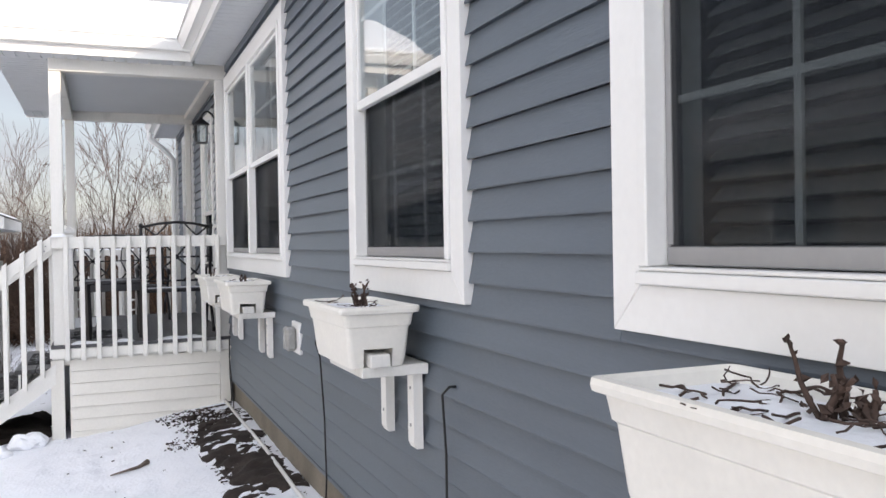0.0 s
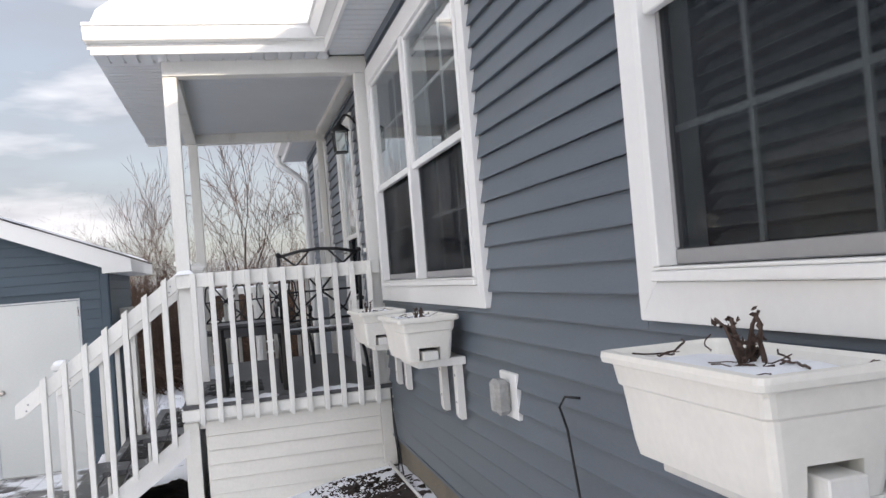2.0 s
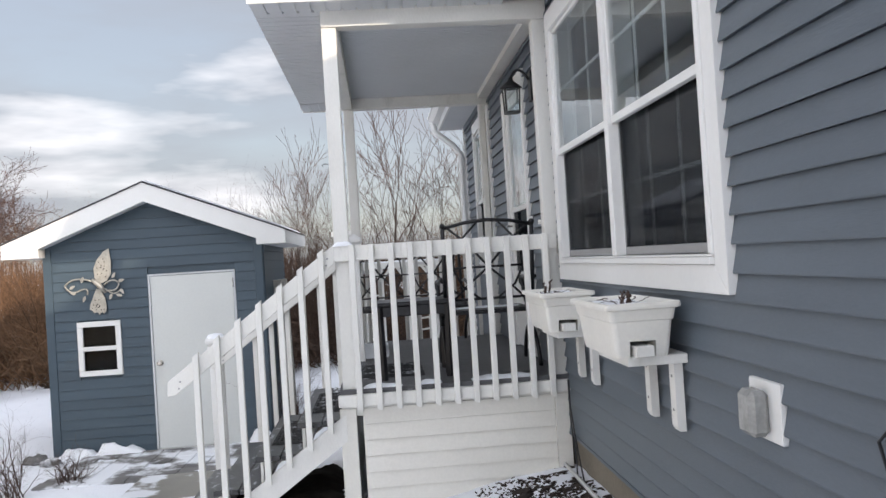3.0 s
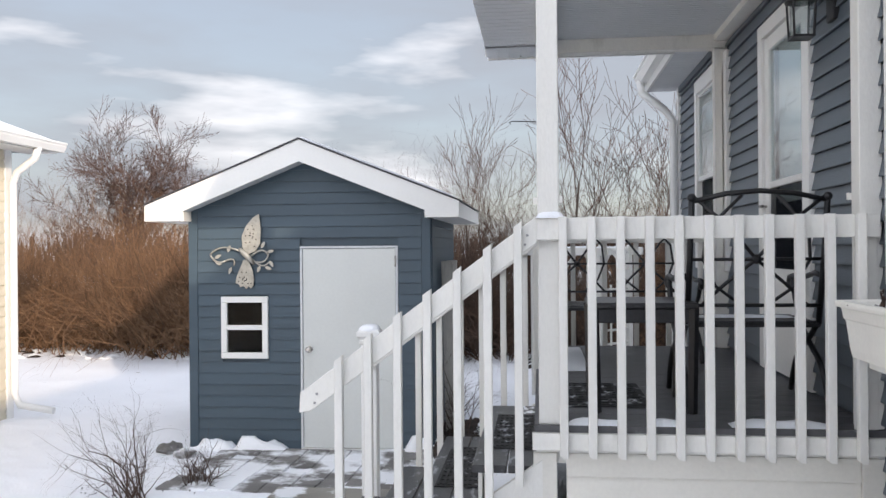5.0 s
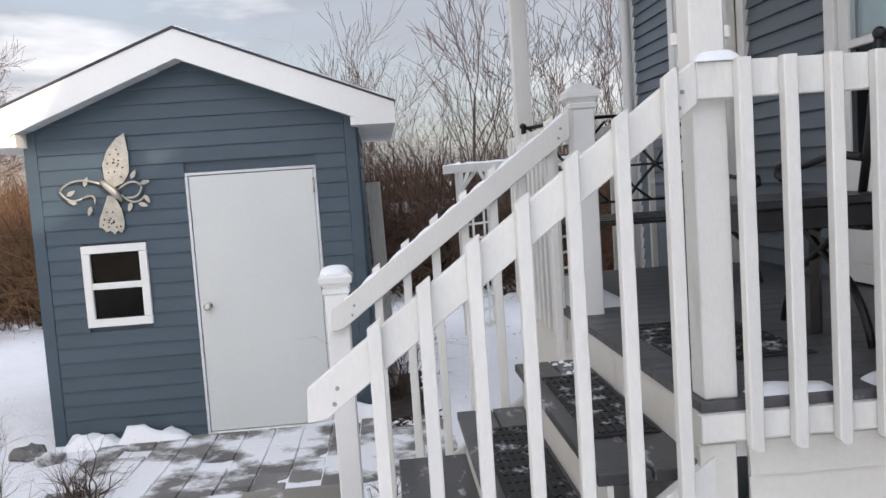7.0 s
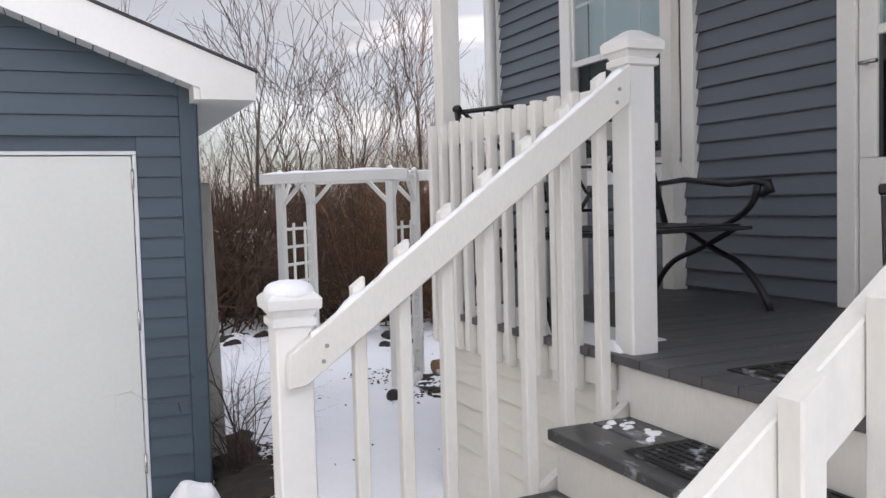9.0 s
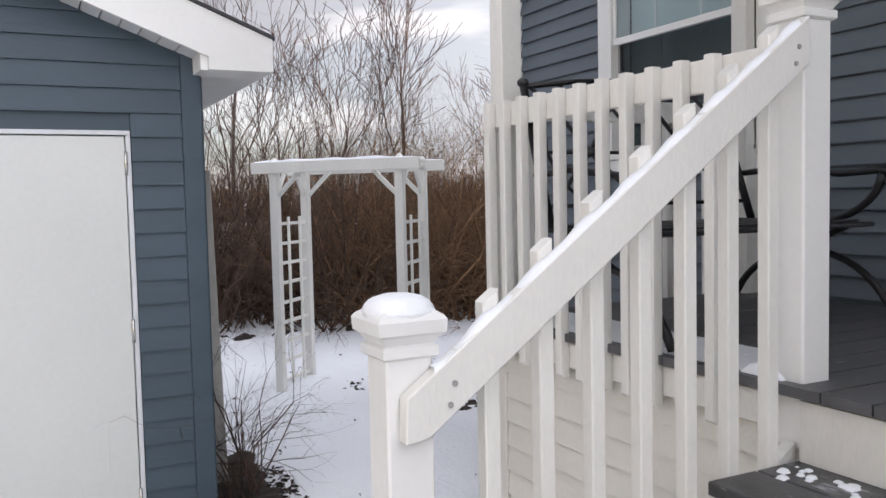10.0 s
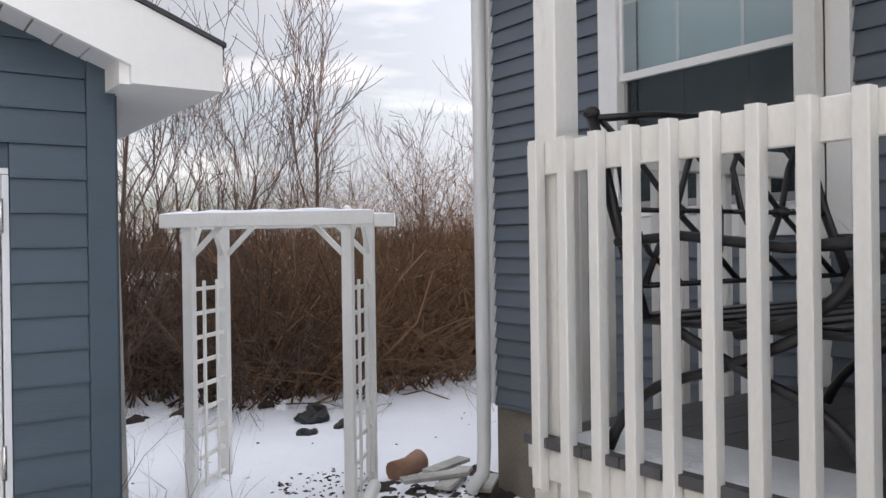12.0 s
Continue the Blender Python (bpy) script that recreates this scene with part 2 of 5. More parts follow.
def tube(bm, pts, radii, sides=6, cap=True):
    pts = [Vector(p) for p in pts]
    if isinstance(radii, (int, float)):
        radii = [radii] * len(pts)
    rings = []
    side = None
    for i, p in enumerate(pts):
        d = (pts[min(i + 1, len(pts) - 1)] - pts[max(i - 1, 0)]).normalized()
        if side is None:
            side = d.orthogonal().normalized()
        side = (side - d * side.dot(d))
        side = side.normalized() if side.length > 1e-5 else d.orthogonal().normalized()
        o = d.cross(side)
        rings.append([bm.verts.new(p + radii[i] * (math.cos(a) * side + math.sin(a) * o))
                      for a in (math.tau * k / sides for k in range(sides))])
    for a, b in zip(rings, rings[1:]):
        for k in range(sides):
            f = bm.faces.new((a[k], a[(k + 1) % sides], b[(k + 1) % sides], b[k]))
            f.smooth = True
    if cap and sides > 2:
        bm.faces.new(rings[0][::-1])
        bm.faces.new(rings[-1])


def curve(a, b, c, n=8):
    a, b, c = Vector(a), Vector(b), Vector(c)
    return [a * (1 - t) ** 2 + b * 2 * t * (1 - t) + c * t * t for t in (i / n for i in range(n + 1))]


def lathe(bm, at, profile, sides=16, square=False):
    rings = []
    for r, z in profile:
        if square:
            rings.append([bm.verts.new((at[0] + sx * r, at[1] + sy * r, at[2] + z))
                          for sx, sy in ((-1, -1), (1, -1), (1, 1), (-1, 1))])
        else:
            rings.append([bm.verts.new((at[0] + r * math.cos(a), at[1] + r * math.sin(a), at[2] + z))
                          for a in (math.tau * k / sides for k in range(sides))])
    n = len(rings[0])
    for a, b in zip(rings, rings[1:]):
        for k in range(n):
            f = bm.faces.new((a[k], a[(k + 1) % n], b[(k + 1) % n], b[k]))
            f.smooth = not square
    bm.faces.new(rings[0][::-1])
    bm.faces.new(rings[-1])


def heap(bm, x0, x1, y0, y1, z, h, nx=10, ny=6, seed=0.0, rough=0.5):
    """A low rounded heap of snow on a flat top."""
    g = []
    for i in range(nx + 1):
        row = []
        for j in range(ny + 1):
            u, v = i / nx, j / ny
            e = min(1, 4 * min(u, 1 - u)) ** 0.5 * min(1, 4 * min(v, 1 - v)) ** 0.5
            x, y = x0 + (x1 - x0) * u, y0 + (y1 - y0) * v
            n = 1 + rough * noise.noise((x * 9 + seed, y * 9, seed))
            row.append(bm.verts.new((x, y, z + h * e * n)))
        g.append(row)
    for i in range(nx):
        for j in range(ny):
            f = bm.faces.new((g[i][j], g[i + 1][j], g[i + 1][j + 1], g[i][j + 1]))
            f.smooth = True


def smooth(v, a, b):
    t = min(1, max(0, (v - a) / (b - a)))
    return t * t * (3 - 2 * t)


def ground_z(x, y):
    z = 0.20 + 0.20 * smooth(x, -1.3, 0.0) * smooth(-y, -1.0, 0.2) - 0.12 * smooth(y, 0.3, 3.2) - 0.16 * smooth(-x, 1.3, 3.0)
    z += 0.10 * smooth(y, 8.5, 11.0)
    return z


# ---- ground ----
def near_noise(x, y):
    n = 0.020 * noise.noise((x * 1.7, y * 1.7, 3)) + 0.012 * noise.noise((x * 6, y * 6, 9)) + 0.006 * noise.noise((x * 17, y * 17, 1))
    trod = smooth(x, -3.0, -2.2) * smooth(-x, -0.1, 0.2) * smooth(-y, 0.2, 0.9)
    return n + trod * 0.03 * noise.noise((x * 9, y * 9, 5))


def ticks(lo, hi, fine_lo, fine_hi, step):
    t = list(np.arange(fine_lo, fine_hi, step))
    s, d = fine_hi, step
    while s < hi:
        t.append(s)
        d *= 1.22
        s += d
    t.append(hi)
    s, d = fine_lo, step
    while s > lo:
        d *= 1.22
        s -= d
        t.insert(0, s)
    return t


bm = bmesh.new()
gx, gy = ticks(-1500, 1500, -6.5, 1.5, 0.06), ticks(-1500, 1500, -7.0, 9.0, 0.06)
grid = [[bm.verts.new((x, y, ground_z(x, y) + near_noise(x, y) - (0.0 if abs(x) < 60 and abs(y) < 60 else 0.3))) for y in gy] for x in gx]
for i in range(len(gx) - 1):
    for j in range(len(gy) - 1):
        bm.faces.new((grid[i][j], grid[i + 1][j], grid[i + 1][j + 1], grid[i][j + 1])).smooth = True
GROUND = material("snowy_ground", (0.84, 0.86, 0.90), 0.65, 0.04, 0.8, 45, 0.7, dist=0.012,
                  tint=(0.10, 0.075, 0.05), tint_scale=5.5, tint_edge=(0.70, 0.74))
part("ground", bm, GROUND, None, kind="structure", label="snow-covered lawn with dead leaves poking through")


# ---- the house ----
PITCH = 0.0937
LAP0 = 1.738 - 12 * PITCH
HOUSE_Y0, HOUSE_Y1 = -13.0, 5.04
SID_BOT = LAP0
SOFFIT_Z = 3.335

house = thing("house", "single-storey blue-grey vinyl sided house with white trim and snowy roof", "house")


def window_hole(y0, y1, z0, z1):
    return (y0, y1, z0, z1)


HOLES = [
    (-2.62, -0.09, 1.575, 3.225),
    (-5.265, -4.01, 1.58, 3.23),
    (-7.32, -6.065, 1.58, 3.23),
    (2.775, 4.065, 1.55, 3.20),
    (0.88, 1.89, 0.97, 3.12),
]
bm = bmesh.new()
ys = sorted({HOUSE_Y0, HOUSE_Y1, *[h[0] for h in HOLES], *[h[1] for h in HOLES]})
for a, b in zip(ys, ys[1:]):
    hole = next((h for h in HOLES if h[0] <= a and h[1] >= b), None)
    if hole:
        box(bm, 0.012, 0.16, a, b, SID_BOT, hole[2])
        box(bm, 0.012, 0.16, a, b, hole[3], 3.60)
    else:
        box(bm, 0.012, 0.16, a, b, SID_BOT, 3.60)
box(bm, 0.16, 8.0, HOUSE_Y1 - 0.15, HOUSE_Y1, SID_BOT, 3.60)
box(bm, 0.16, 8.0, HOUSE_Y0, HOUSE_Y0 + 0.15, SID_BOT, 3.60)
box(bm, 7.85, 8.0, HOUSE_Y0 + 0.15, HOUSE_Y1 - 0.15, SID_BOT, 3.60)
wall = part("wall", bm, SIDING, house)
part("foundation", boxed(0.03, 7.97, HOUSE_Y0 + 0.05, HOUSE_Y1 - 0.05, -0.4, SID_BOT - 0.003), CONCRETE, house, "brown stained concrete foundation")
# inner surfaces get the dark colour so the rooms look unlit
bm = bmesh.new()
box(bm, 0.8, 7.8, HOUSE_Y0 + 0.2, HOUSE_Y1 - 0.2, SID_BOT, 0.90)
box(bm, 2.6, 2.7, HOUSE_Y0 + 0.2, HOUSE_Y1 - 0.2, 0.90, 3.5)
part("interior", bm, ROOM_SHADE, house, "interior wall and floor coloured dark as an unlit room")
part("interior_ceiling", boxed(0.17, 7.8, HOUSE_Y0 + 0.2, HOUSE_Y1 - 0.2, 3.5, 3.58), ROOM_SHADE, house)


def roof_slab(name, parent, pts, axis, a, b, mat, label=""):
    bm = bmesh.new()
    prism(bm, pts, axis, a, b)
    return part(name, bm, mat, parent, label)


RZ, RX = 5.15, 4.0
slope = (RZ - 3.52) / (RX + 0.34)
roof = roof_slab("roof", house, [(-0.34, 3.50), (RX, RZ), (8.34, 3.50), (8.34, 3.44), (RX, RZ - 0.07), (-0.34, 3.44)], "y", HOUSE_Y0 - 0.3, HOUSE_Y1 + 0.15, SHINGLE, "dark shingle roof")
roof_slab("roof_snow", house, [(-0.345, 3.505), (-0.345, 3.54), (-0.2, 3.64), (RX, RZ + 0.11), (8.3, 3.6), (8.34, 3.505), (RX, RZ + 0.005)], "y", HOUSE_Y0 - 0.28, HOUSE_Y1 + 0.13, SNOW, "snow on the roof")
bm = bmesh.new()
n_rib = 0
for a, b in ((HOUSE_Y0 - 0.3, -0.10), (3.42, HOUSE_Y1 + 0.15)):
    y = a
    while y < b - 0.001:
        y2 = min(y + 0.10, b)
        box(bm, -0.30, 0.01, y, y2 - 0.008, SOFFIT_Z, SOFFIT_Z + 0.012)
        y = y2
    box(bm, -0.30, 0.01, a, b, SOFFIT_Z + 0.012, SOFFIT_Z + 0.02)
part("soffit", bm, SOFFIT, house, "white ribbed vinyl soffit")
bm = bmesh.new()
box(bm, -0.325, -0.303, HOUSE_Y0 - 0.3, -0.24, SOFFIT_Z - 0.01, 3.50)
box(bm, -0.325, -0.303, 3.44, HOUSE_Y1 + 0.15, SOFFIT_Z - 0.01, 3.50)
part("fascia", bm, WHITE, house, "white fascia board")
GUT = [(0.0, 0.0), (-0.07, 0.0), (-0.085, 0.03), (-0.10, 0.06), (-0.10, 0.085), (-0.115, 0.085), (-0.115, 0.105), (-0.09, 0.105), (-0.09, 0.075), (-0.02, 0.02), (0.0, 0.105)]
for a, b in ((HOUSE_Y0 - 0.3, -0.35), (3.44, HOUSE_Y1 + 0.17)):
    bm = bmesh.new()
    prism(bm, [(-0.326 + u, 3.40 + v) for u, v in GUT], "y", a, b)
    part("gutter", bm, WHITE, house, "white aluminium gutter")
bm = bmesh.new()
tube(bm, [(-0.39, 5.04, 3.42), (-0.38, 5.02, 3.30), (-0.16, 5.0, 3.12), (-0.07, 4.995, 3.0), (-0.068, 4.995, 0.35), (-0.10, 4.97, 0.20), (-0.22, 4.92, 0.14)], 0.042, 8)
part("downspout", bm, WHITE, house, "white downspout at the house corner")
bm = bmesh.new()
box(bm, -0.028, 0.011, HOUSE_Y1 - 0.09, HOUSE_Y1 + 0.02, SID_BOT - 0.01, SOFFIT_Z - 0.002)
part("corner_post", bm, WHITE, house, "white vinyl corner post")
bm = bmesh.new()
box(bm, -0.03, 0.011, HOUSE_Y0, -0.13, 3.275, SOFFIT_Z - 0.003)
box(bm, -0.03, 0.011, 3.12, HOUSE_Y1 - 0.095, 3.275, SOFFIT_Z - 0.003)
part("frieze_trim", bm, SIDING, house)
part("starter_strip", boxed(-0.022, 0.011, HOUSE_Y0, HOUSE_Y1 - 0.095, SID_BOT - 0.02, SID_BOT - 0.002), SIDING, house)


def window(name, y0, y1, units, z0=1.58, lower_screen=True, blind=0.0, open_blind=False):
    """A white vinyl double-hung window, its casing on the wall, from y0 to y1."""
    w = new(name)
    w.parent = house
    tagged(w, "white vinyl double-hung window with wide white casing")
    z1, c = z0 + 1.65, 0.098
    q = 0.0015
    for pts in (((y0, z0), (y1, z0), (y1 - c, z0 + c), (y0 + c, z0 + c)), ((y0, z1), (y1, z1), (y1 - c, z1 - c), (y0 + c, z1 - c)),
                ((y0, z0 + q), (y0, z1 - q), (y0 + c, z1 - c - q), (y0 + c, z0 + c + q)), ((y1, z0 + q), (y1, z1 - q), (y1 - c, z1 - c - q), (y1 - c, z0 + c + q))):
        bm = bmesh.new()
        prism(bm, list(pts), "x", -0.035, 0.0115)
        bmesh.ops.bevel(bm, geom=bm.edges[:], offset=0.0015, segments=1, affect="EDGES")
        part("casing_board", bm, WHITE, w, "white mitred casing board")
    a, b, d0, d1 = y0 + c + 0.002, y1 - c - 0.002, z0 + c + 0.002, z1 - c - 0.002
    bm = bmesh.new()
    f = 0.032
    step = (b - a) / units
    box(bm, -0.052, 0.10, a, b, d0, d0 + 0.026, 0.003)
    box(bm, -0.042, 0.10, a, b, d0 + 0.027, d0 + 0.035, 0.002)
    box(bm, -0.045, 0.10, a, b, d1 - f, d1)
    for k in range(units + 1):
        y = a + step * k
        box(bm, -0.044, 0.10, max(a, y - f), min(b, y + f), d0 + 0.036, d1 - f - 0.001, 0.003)
    part("frame", bm, WHITE, w)
    zm = z0 + 0.775
    for k in range(units):
        ya, yb = a + step * k + f + 0.002, a + step * (k + 1) - f - 0.002
        for lo, hi, x, up in ((zm - 0.02, d1 - f - 0.003, -0.028, True), (d0 + 0.038, zm + 0.02, 0.004, False)):
            s = 0.022
            bm = bmesh.new()
            box(bm, x, x + 0.028, ya, yb, lo, lo + s + 0.016, 0.003)
            box(bm, x, x + 0.028, ya, yb, hi - s, hi, 0.003)
            box(bm, x, x + 0.028, ya, ya + s, lo + s + 0.017, hi - s - 0.001, 0.003)
            box(bm, x, x + 0.028, yb - s, yb, lo + s + 0.017, hi - s - 0.001, 0.003)
            sash = part("sash", bm, WHITE if up else GREYF, w, "" if up else "grey-framed lower sash behind the screen")
            pane = part("pane", boxed(x + 0.012, x + 0.016, ya + s, yb - s, lo + s, hi - s), GLASS, w, "reflective window glass")
            pane.visible_shadow = False
            bm = bmesh.new()
            for j in (1, 2):
                y = ya + (yb - ya) * j / 3
                box(bm, x + 0.0165, x + 0.024, y - 0.008, y + 0.008, lo + s, hi - s)
            z = (lo + hi) / 2
            box(bm, x + 0.017, x + 0.0245, ya + s, yb - s, z - 0.008, z + 0.008)
            part("muntin_grid", bm, WHITE, w, "thin white muntin bars")
            if not up and lower_screen:
                sc = part("insect_screen", boxed(x + 0.0005, x + 0.002, ya + 0.012, yb - 0.012, lo + 0.012, hi - 0.03), SCREENM, w, "dark insect screen")
                sc.visible_shadow = False
        if blind:
            bm = bmesh.new()
            z = d1 - f - 0.02
            while z > d1 - (d1 - d0) * blind:
                if open_blind:
                    stick(bm, (0.13, ya, z), (0.13, yb, z), 0.003, 0.048, up=(1, 0, 0.9))
                else:
                    stick(bm, (0.11, ya, z), (0.11, yb, z), 0.044, 0.003, up=(1, 0, 0.2))
                z -= 0.042
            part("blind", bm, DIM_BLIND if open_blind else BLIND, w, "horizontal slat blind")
    return w


GREYF = material("grey_sash", (0.30, 0.30, 0.30), 0.5, 0.05, 5, 60)


def screen_material():
    m = bpy.data.materials.new("screen_mesh")
    m.use_nodes = True
    n, l = m.node_tree.nodes, m.node_tree.links
    n.clear()
    out = n.new("ShaderNodeOutputMaterial")
    mix = n.new("ShaderNodeMixShader")
    mix.inputs[0].default_value = 0.40
    tr = n.new("ShaderNodeBsdfTransparent")
    df = n.new("ShaderNodeBsdfDiffuse")
    df.inputs[0].default_value = (0.018, 0.02, 0.024, 1)
    l.new(tr.outputs[0], mix.inputs[1])
    l.new(df.outputs[0], mix.inputs[2])
    l.new(mix.outputs[0], out.inputs[0])
    return m


SCREENM = screen_material()
window("double_window", -2.62, -0.09, 2, 1.575)
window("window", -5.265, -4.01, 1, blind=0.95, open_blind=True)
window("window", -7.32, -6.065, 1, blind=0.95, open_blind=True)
window("window", 2.775, 4.065, 1, 1.55, blind=0.95)

# entry door on the porch
door = new("storm_door")
door.parent = house
tagged(door, "white storm door with a tall glass pane over a white panel")
for a, b, c, e in ((0.88, 0.97, 0.975, 3.12), (1.80, 1.89, 0.975, 3.12), (0.971, 1.799, 3.03, 3.12)):
    part("casing_board", boxed(-0.03, 0.01, a, b, c, e, 0.003), WHITE, door)
bm = bmesh.new()
box(bm, -0.012, 0.03, 0.975, 1.795, 0.985, 1.60, 0.004)
box(bm, -0.012, 0.03, 0.975, 1.06, 1.601, 3.025, 0.004)
box(bm, -0.012, 0.03, 1.71, 1.795, 1.601, 3.025, 0.004)
box(bm, -0.012, 0.03, 1.061, 1.709, 2.94, 3.025, 0.004)
box(bm, -0.012, 0.03, 1.061, 1.709, 2.09, 2.13, 0.004)
part("leaf", bm, WHITE, door)
part("raised_panel", boxed(-0.018, -0.0125, 1.09, 1.68, 1.08, 1.52, 0.004), WHITE, door)
part("pane", boxed(0.004, 0.008, 1.061, 1.709, 2.13, 2.94), GLASS, door, "upper door glass").visible_shadow = False
part("screen", boxed(0.000, 0.003, 1.061, 1.709, 1.601, 2.09), SCREENM, door, "dark lower insect screen").visible_shadow = False
part("curtain", boxed(0.06, 0.07, 1.03, 1.74, 2.0, 3.0), BLIND, door, "white curtain behind the glass")
bm = bmesh.new()
tube(bm, [(-0.015, 1.75, 1.98), (-0.06, 1.75, 1.98), (-0.06, 1.67, 1.98)], 0.009)
part("handle", bm, CHROME, door, "metal lever handle")

# ---- porch roof and posts ----
PX, PY = -1.41, 2.98
ROOF_X, ROOF_Y0, ROOF_Y1 = -1.84, -0.24, 3.44
ridge_y, ridge_z = (ROOF_Y0 + ROOF_Y1) / 2, 4.22
porch = thing("porch", "white-painted porch with grey deck, railings and a snow-covered roof", "porch")
prf = new("porch_roof")
prf.parent = porch
roof_slab("shingle_deck", prf, [(ROOF_Y0 + 0.02, 3.50), (ridge_y, ridge_z), (ROOF_Y1 - 0.02, 3.50), (ROOF_Y1 - 0.02, 3.44), (ridge_y, ridge_z - 0.07), (ROOF_Y0 + 0.02, 3.44)], "x", ROOF_X, 1.6, SHINGLE, "dark shingle edge")
roof_slab("snow_cover", prf, [(ROOF_Y0 + 0.01, 3.505), (ROOF_Y0 + 0.03, 3.56), (ROOF_Y0 + 0.30, 3.72), (ridge_y - 0.3, ridge_z + 0.01), (ridge_y - 0.08, ridge_z + 0.04), (ridge_y + 0.3, ridge_z), (ROOF_Y1 - 0.03, 3.56), (ROOF_Y1 - 0.03, 3.505), (ridge_y, ridge_z + 0.004)], "x", ROOF_X + 0.01, 1.5, SNOW, "smooth snow cover")
bm = bmesh.new()
prism(bm, [(ROOF_Y0 + 0.03, 3.43), (ridge_y, ridge_z - 0.075), (ROOF_Y1 - 0.03, 3.43)], "x", PX - 0.06, PX - 0.02)
part("gable", bm, WHITE, prf, "white gable end")
bm = bmesh.new()
for s in (-1, 1):
    e = ROOF_Y0 if s < 0 else ROOF_Y1
    prism(bm, [(e, 3.36), (e, 3.49), (ridge_y - s * 0.002, ridge_z - 0.01), (ridge_y - s * 0.002, ridge_z - 0.14)], "x", ROOF_X - 0.02, ROOF_X - 0.002)
part("rake_board", bm, WHITE, prf, "white rake board")
for a in (ROOF_Y0, ROOF_Y1 - 0.02):
    part("fascia", boxed(ROOF_X, -0.303, a, a + 0.02, SOFFIT_Z - 0.01, 3.50), WHITE, prf, "white fascia board")
bm = bmesh.new()
prism(bm, [(ROOF_Y0 - 0.001 + u, 3.40 + v) for u, v in GUT], "x", ROOF_X - 0.03, -0.325)
part("gutter", bm, WHITE, prf, "white gutter along the porch eave")
bm = bmesh.new()
x = ROOF_X + 0.01
while x < -0.31:
    box(bm, x, x + 0.078, ROOF_Y0 + 0.021, 0.02, SOFFIT_Z, SOFFIT_Z + 0.012)
    box(bm, x, x + 0.078, PY + 0.02, ROOF_Y1 - 0.021, SOFFIT_Z, SOFFIT_Z + 0.012)
    x += 0.092
y = 0.021
while y < PY:
    box(bm, ROOF_X + 0.01, PX - 0.03, y, y + 0.078, SOFFIT_Z, SOFFIT_Z + 0.012)
    y += 0.092
box(bm, ROOF_X + 0.002, PX + 0.0, ROOF_Y0 + 0.021, ROOF_Y1 - 0.021, SOFFIT_Z + 0.0125, SOFFIT_Z + 0.02)
box(bm, PX + 0.001, -0.304, ROOF_Y0 + 0.021, 0.0, SOFFIT_Z + 0.0125, SOFFIT_Z + 0.02)
part("soffit", bm, SOFFIT, prf, "white ribbed soffit")
bm = bmesh.new()
y = 0.12
while y < PY - 0.12:
    box(bm, PX + 0.09, -0.10, y, y + 0.040, 3.335, 3.350)
    box(bm, PX + 0.09, -0.10, y + 0.040, y + 0.05, 3.350, 3.356)
    y += 0.05
box(bm, PX, 0.0, 0.0, PY + 0.02, 3.376, 3.39)
part("porch_ceiling", bm, SOFFIT, prf, "beaded grey-white porch ceiling")
bm = bmesh.new()
bz0, bz1 = 3.235, 3.357
bm.free()
for q in ((PX - 0.015, -0.001, 0.0, 0.11, bz0, bz1), (PX - 0.015, -0.001, PY - 0.11, PY, bz0, bz1),
          (PX - 0.015, PX + 0.088, 0.111, PY - 0.111, bz0, bz1), (-0.10, -0.001, 0.111, PY - 0.111, 3.285, bz1)):
    part("beam", boxed(*q, 0.003), PAINT, prf, "white wrapped porch beam")

DECK_Z = 0.97
for x, y in ((PX - 0.016, 0.012), (-0.095, 0.012), (PX + 0.003, PY - 0.105), (-0.095, PY - 0.105)):
    bm = bmesh.new()
    box(bm, x, x + 0.093, y, y + 0.093, DECK_Z, bz0 - 0.002, 0.004)
    post = part("post", bm, PAINT, porch, "square white porch post")
    if y > 1:
        continue
    bm = bmesh.new()
    box(bm, x - 0.018, x + 0.111, y + 0.09, y + 0.10, 1.93, 1.96)
    box(bm, x + 0.094, x + 0.108, y, y + 0.093, 1.93, 1.96) if x < -1 else None
    part("trim_ring", bm, PAINT, post)

# deck
bm = bmesh.new()
box(bm, PX + 0.02, -0.004, 0.03, PY - 0.03, 0.80, DECK_Z - 0.03)
box(bm, PX - 0.03, -0.004, 0.0, 0.03, 0.853, DECK_Z - 0.032)
box(bm, PX + 0.001, -0.004, PY - 0.03, PY, 0.853, DECK_Z - 0.032)
part("deck_frame", bm, PAINT, porch, "white rim board under the deck")
y = -0.012
while y < PY:
    y2 = min(y + 0.138, PY + 0.012)
    part("deck_board", boxed(PX - 0.036, -0.004, y, y2 - 0.005, DECK_Z - 0.028, DECK_Z), DECK, porch, "grey-painted deck board")
    y = y2

# skirt: lapped boards front and side
for k in range(8):
    z = 0.05 + k * 0.1
    bm = bmesh.new()
    prism(bm, [(0.02, z), (0.001, z), (0.001, z + 0.006), (0.012, z + 0.097), (0.02, z + 0.097)], "x", PX + 0.10, -0.10)
    part("skirt_board", bm, SKIRT, porch, "off-white horizontal skirting board")
    bm = bmesh.new()
    prism(bm, [(PX + 0.02, z), (PX + 0.001, z), (PX + 0.001, z + 0.006), (PX + 0.012, z + 0.097), (PX + 0.02, z + 0.097)], "y", 1.55, PY - 0.10)
    part("skirt_board", bm, SKIRT, porch, "off-white horizontal skirting board")
bm = bmesh.new()
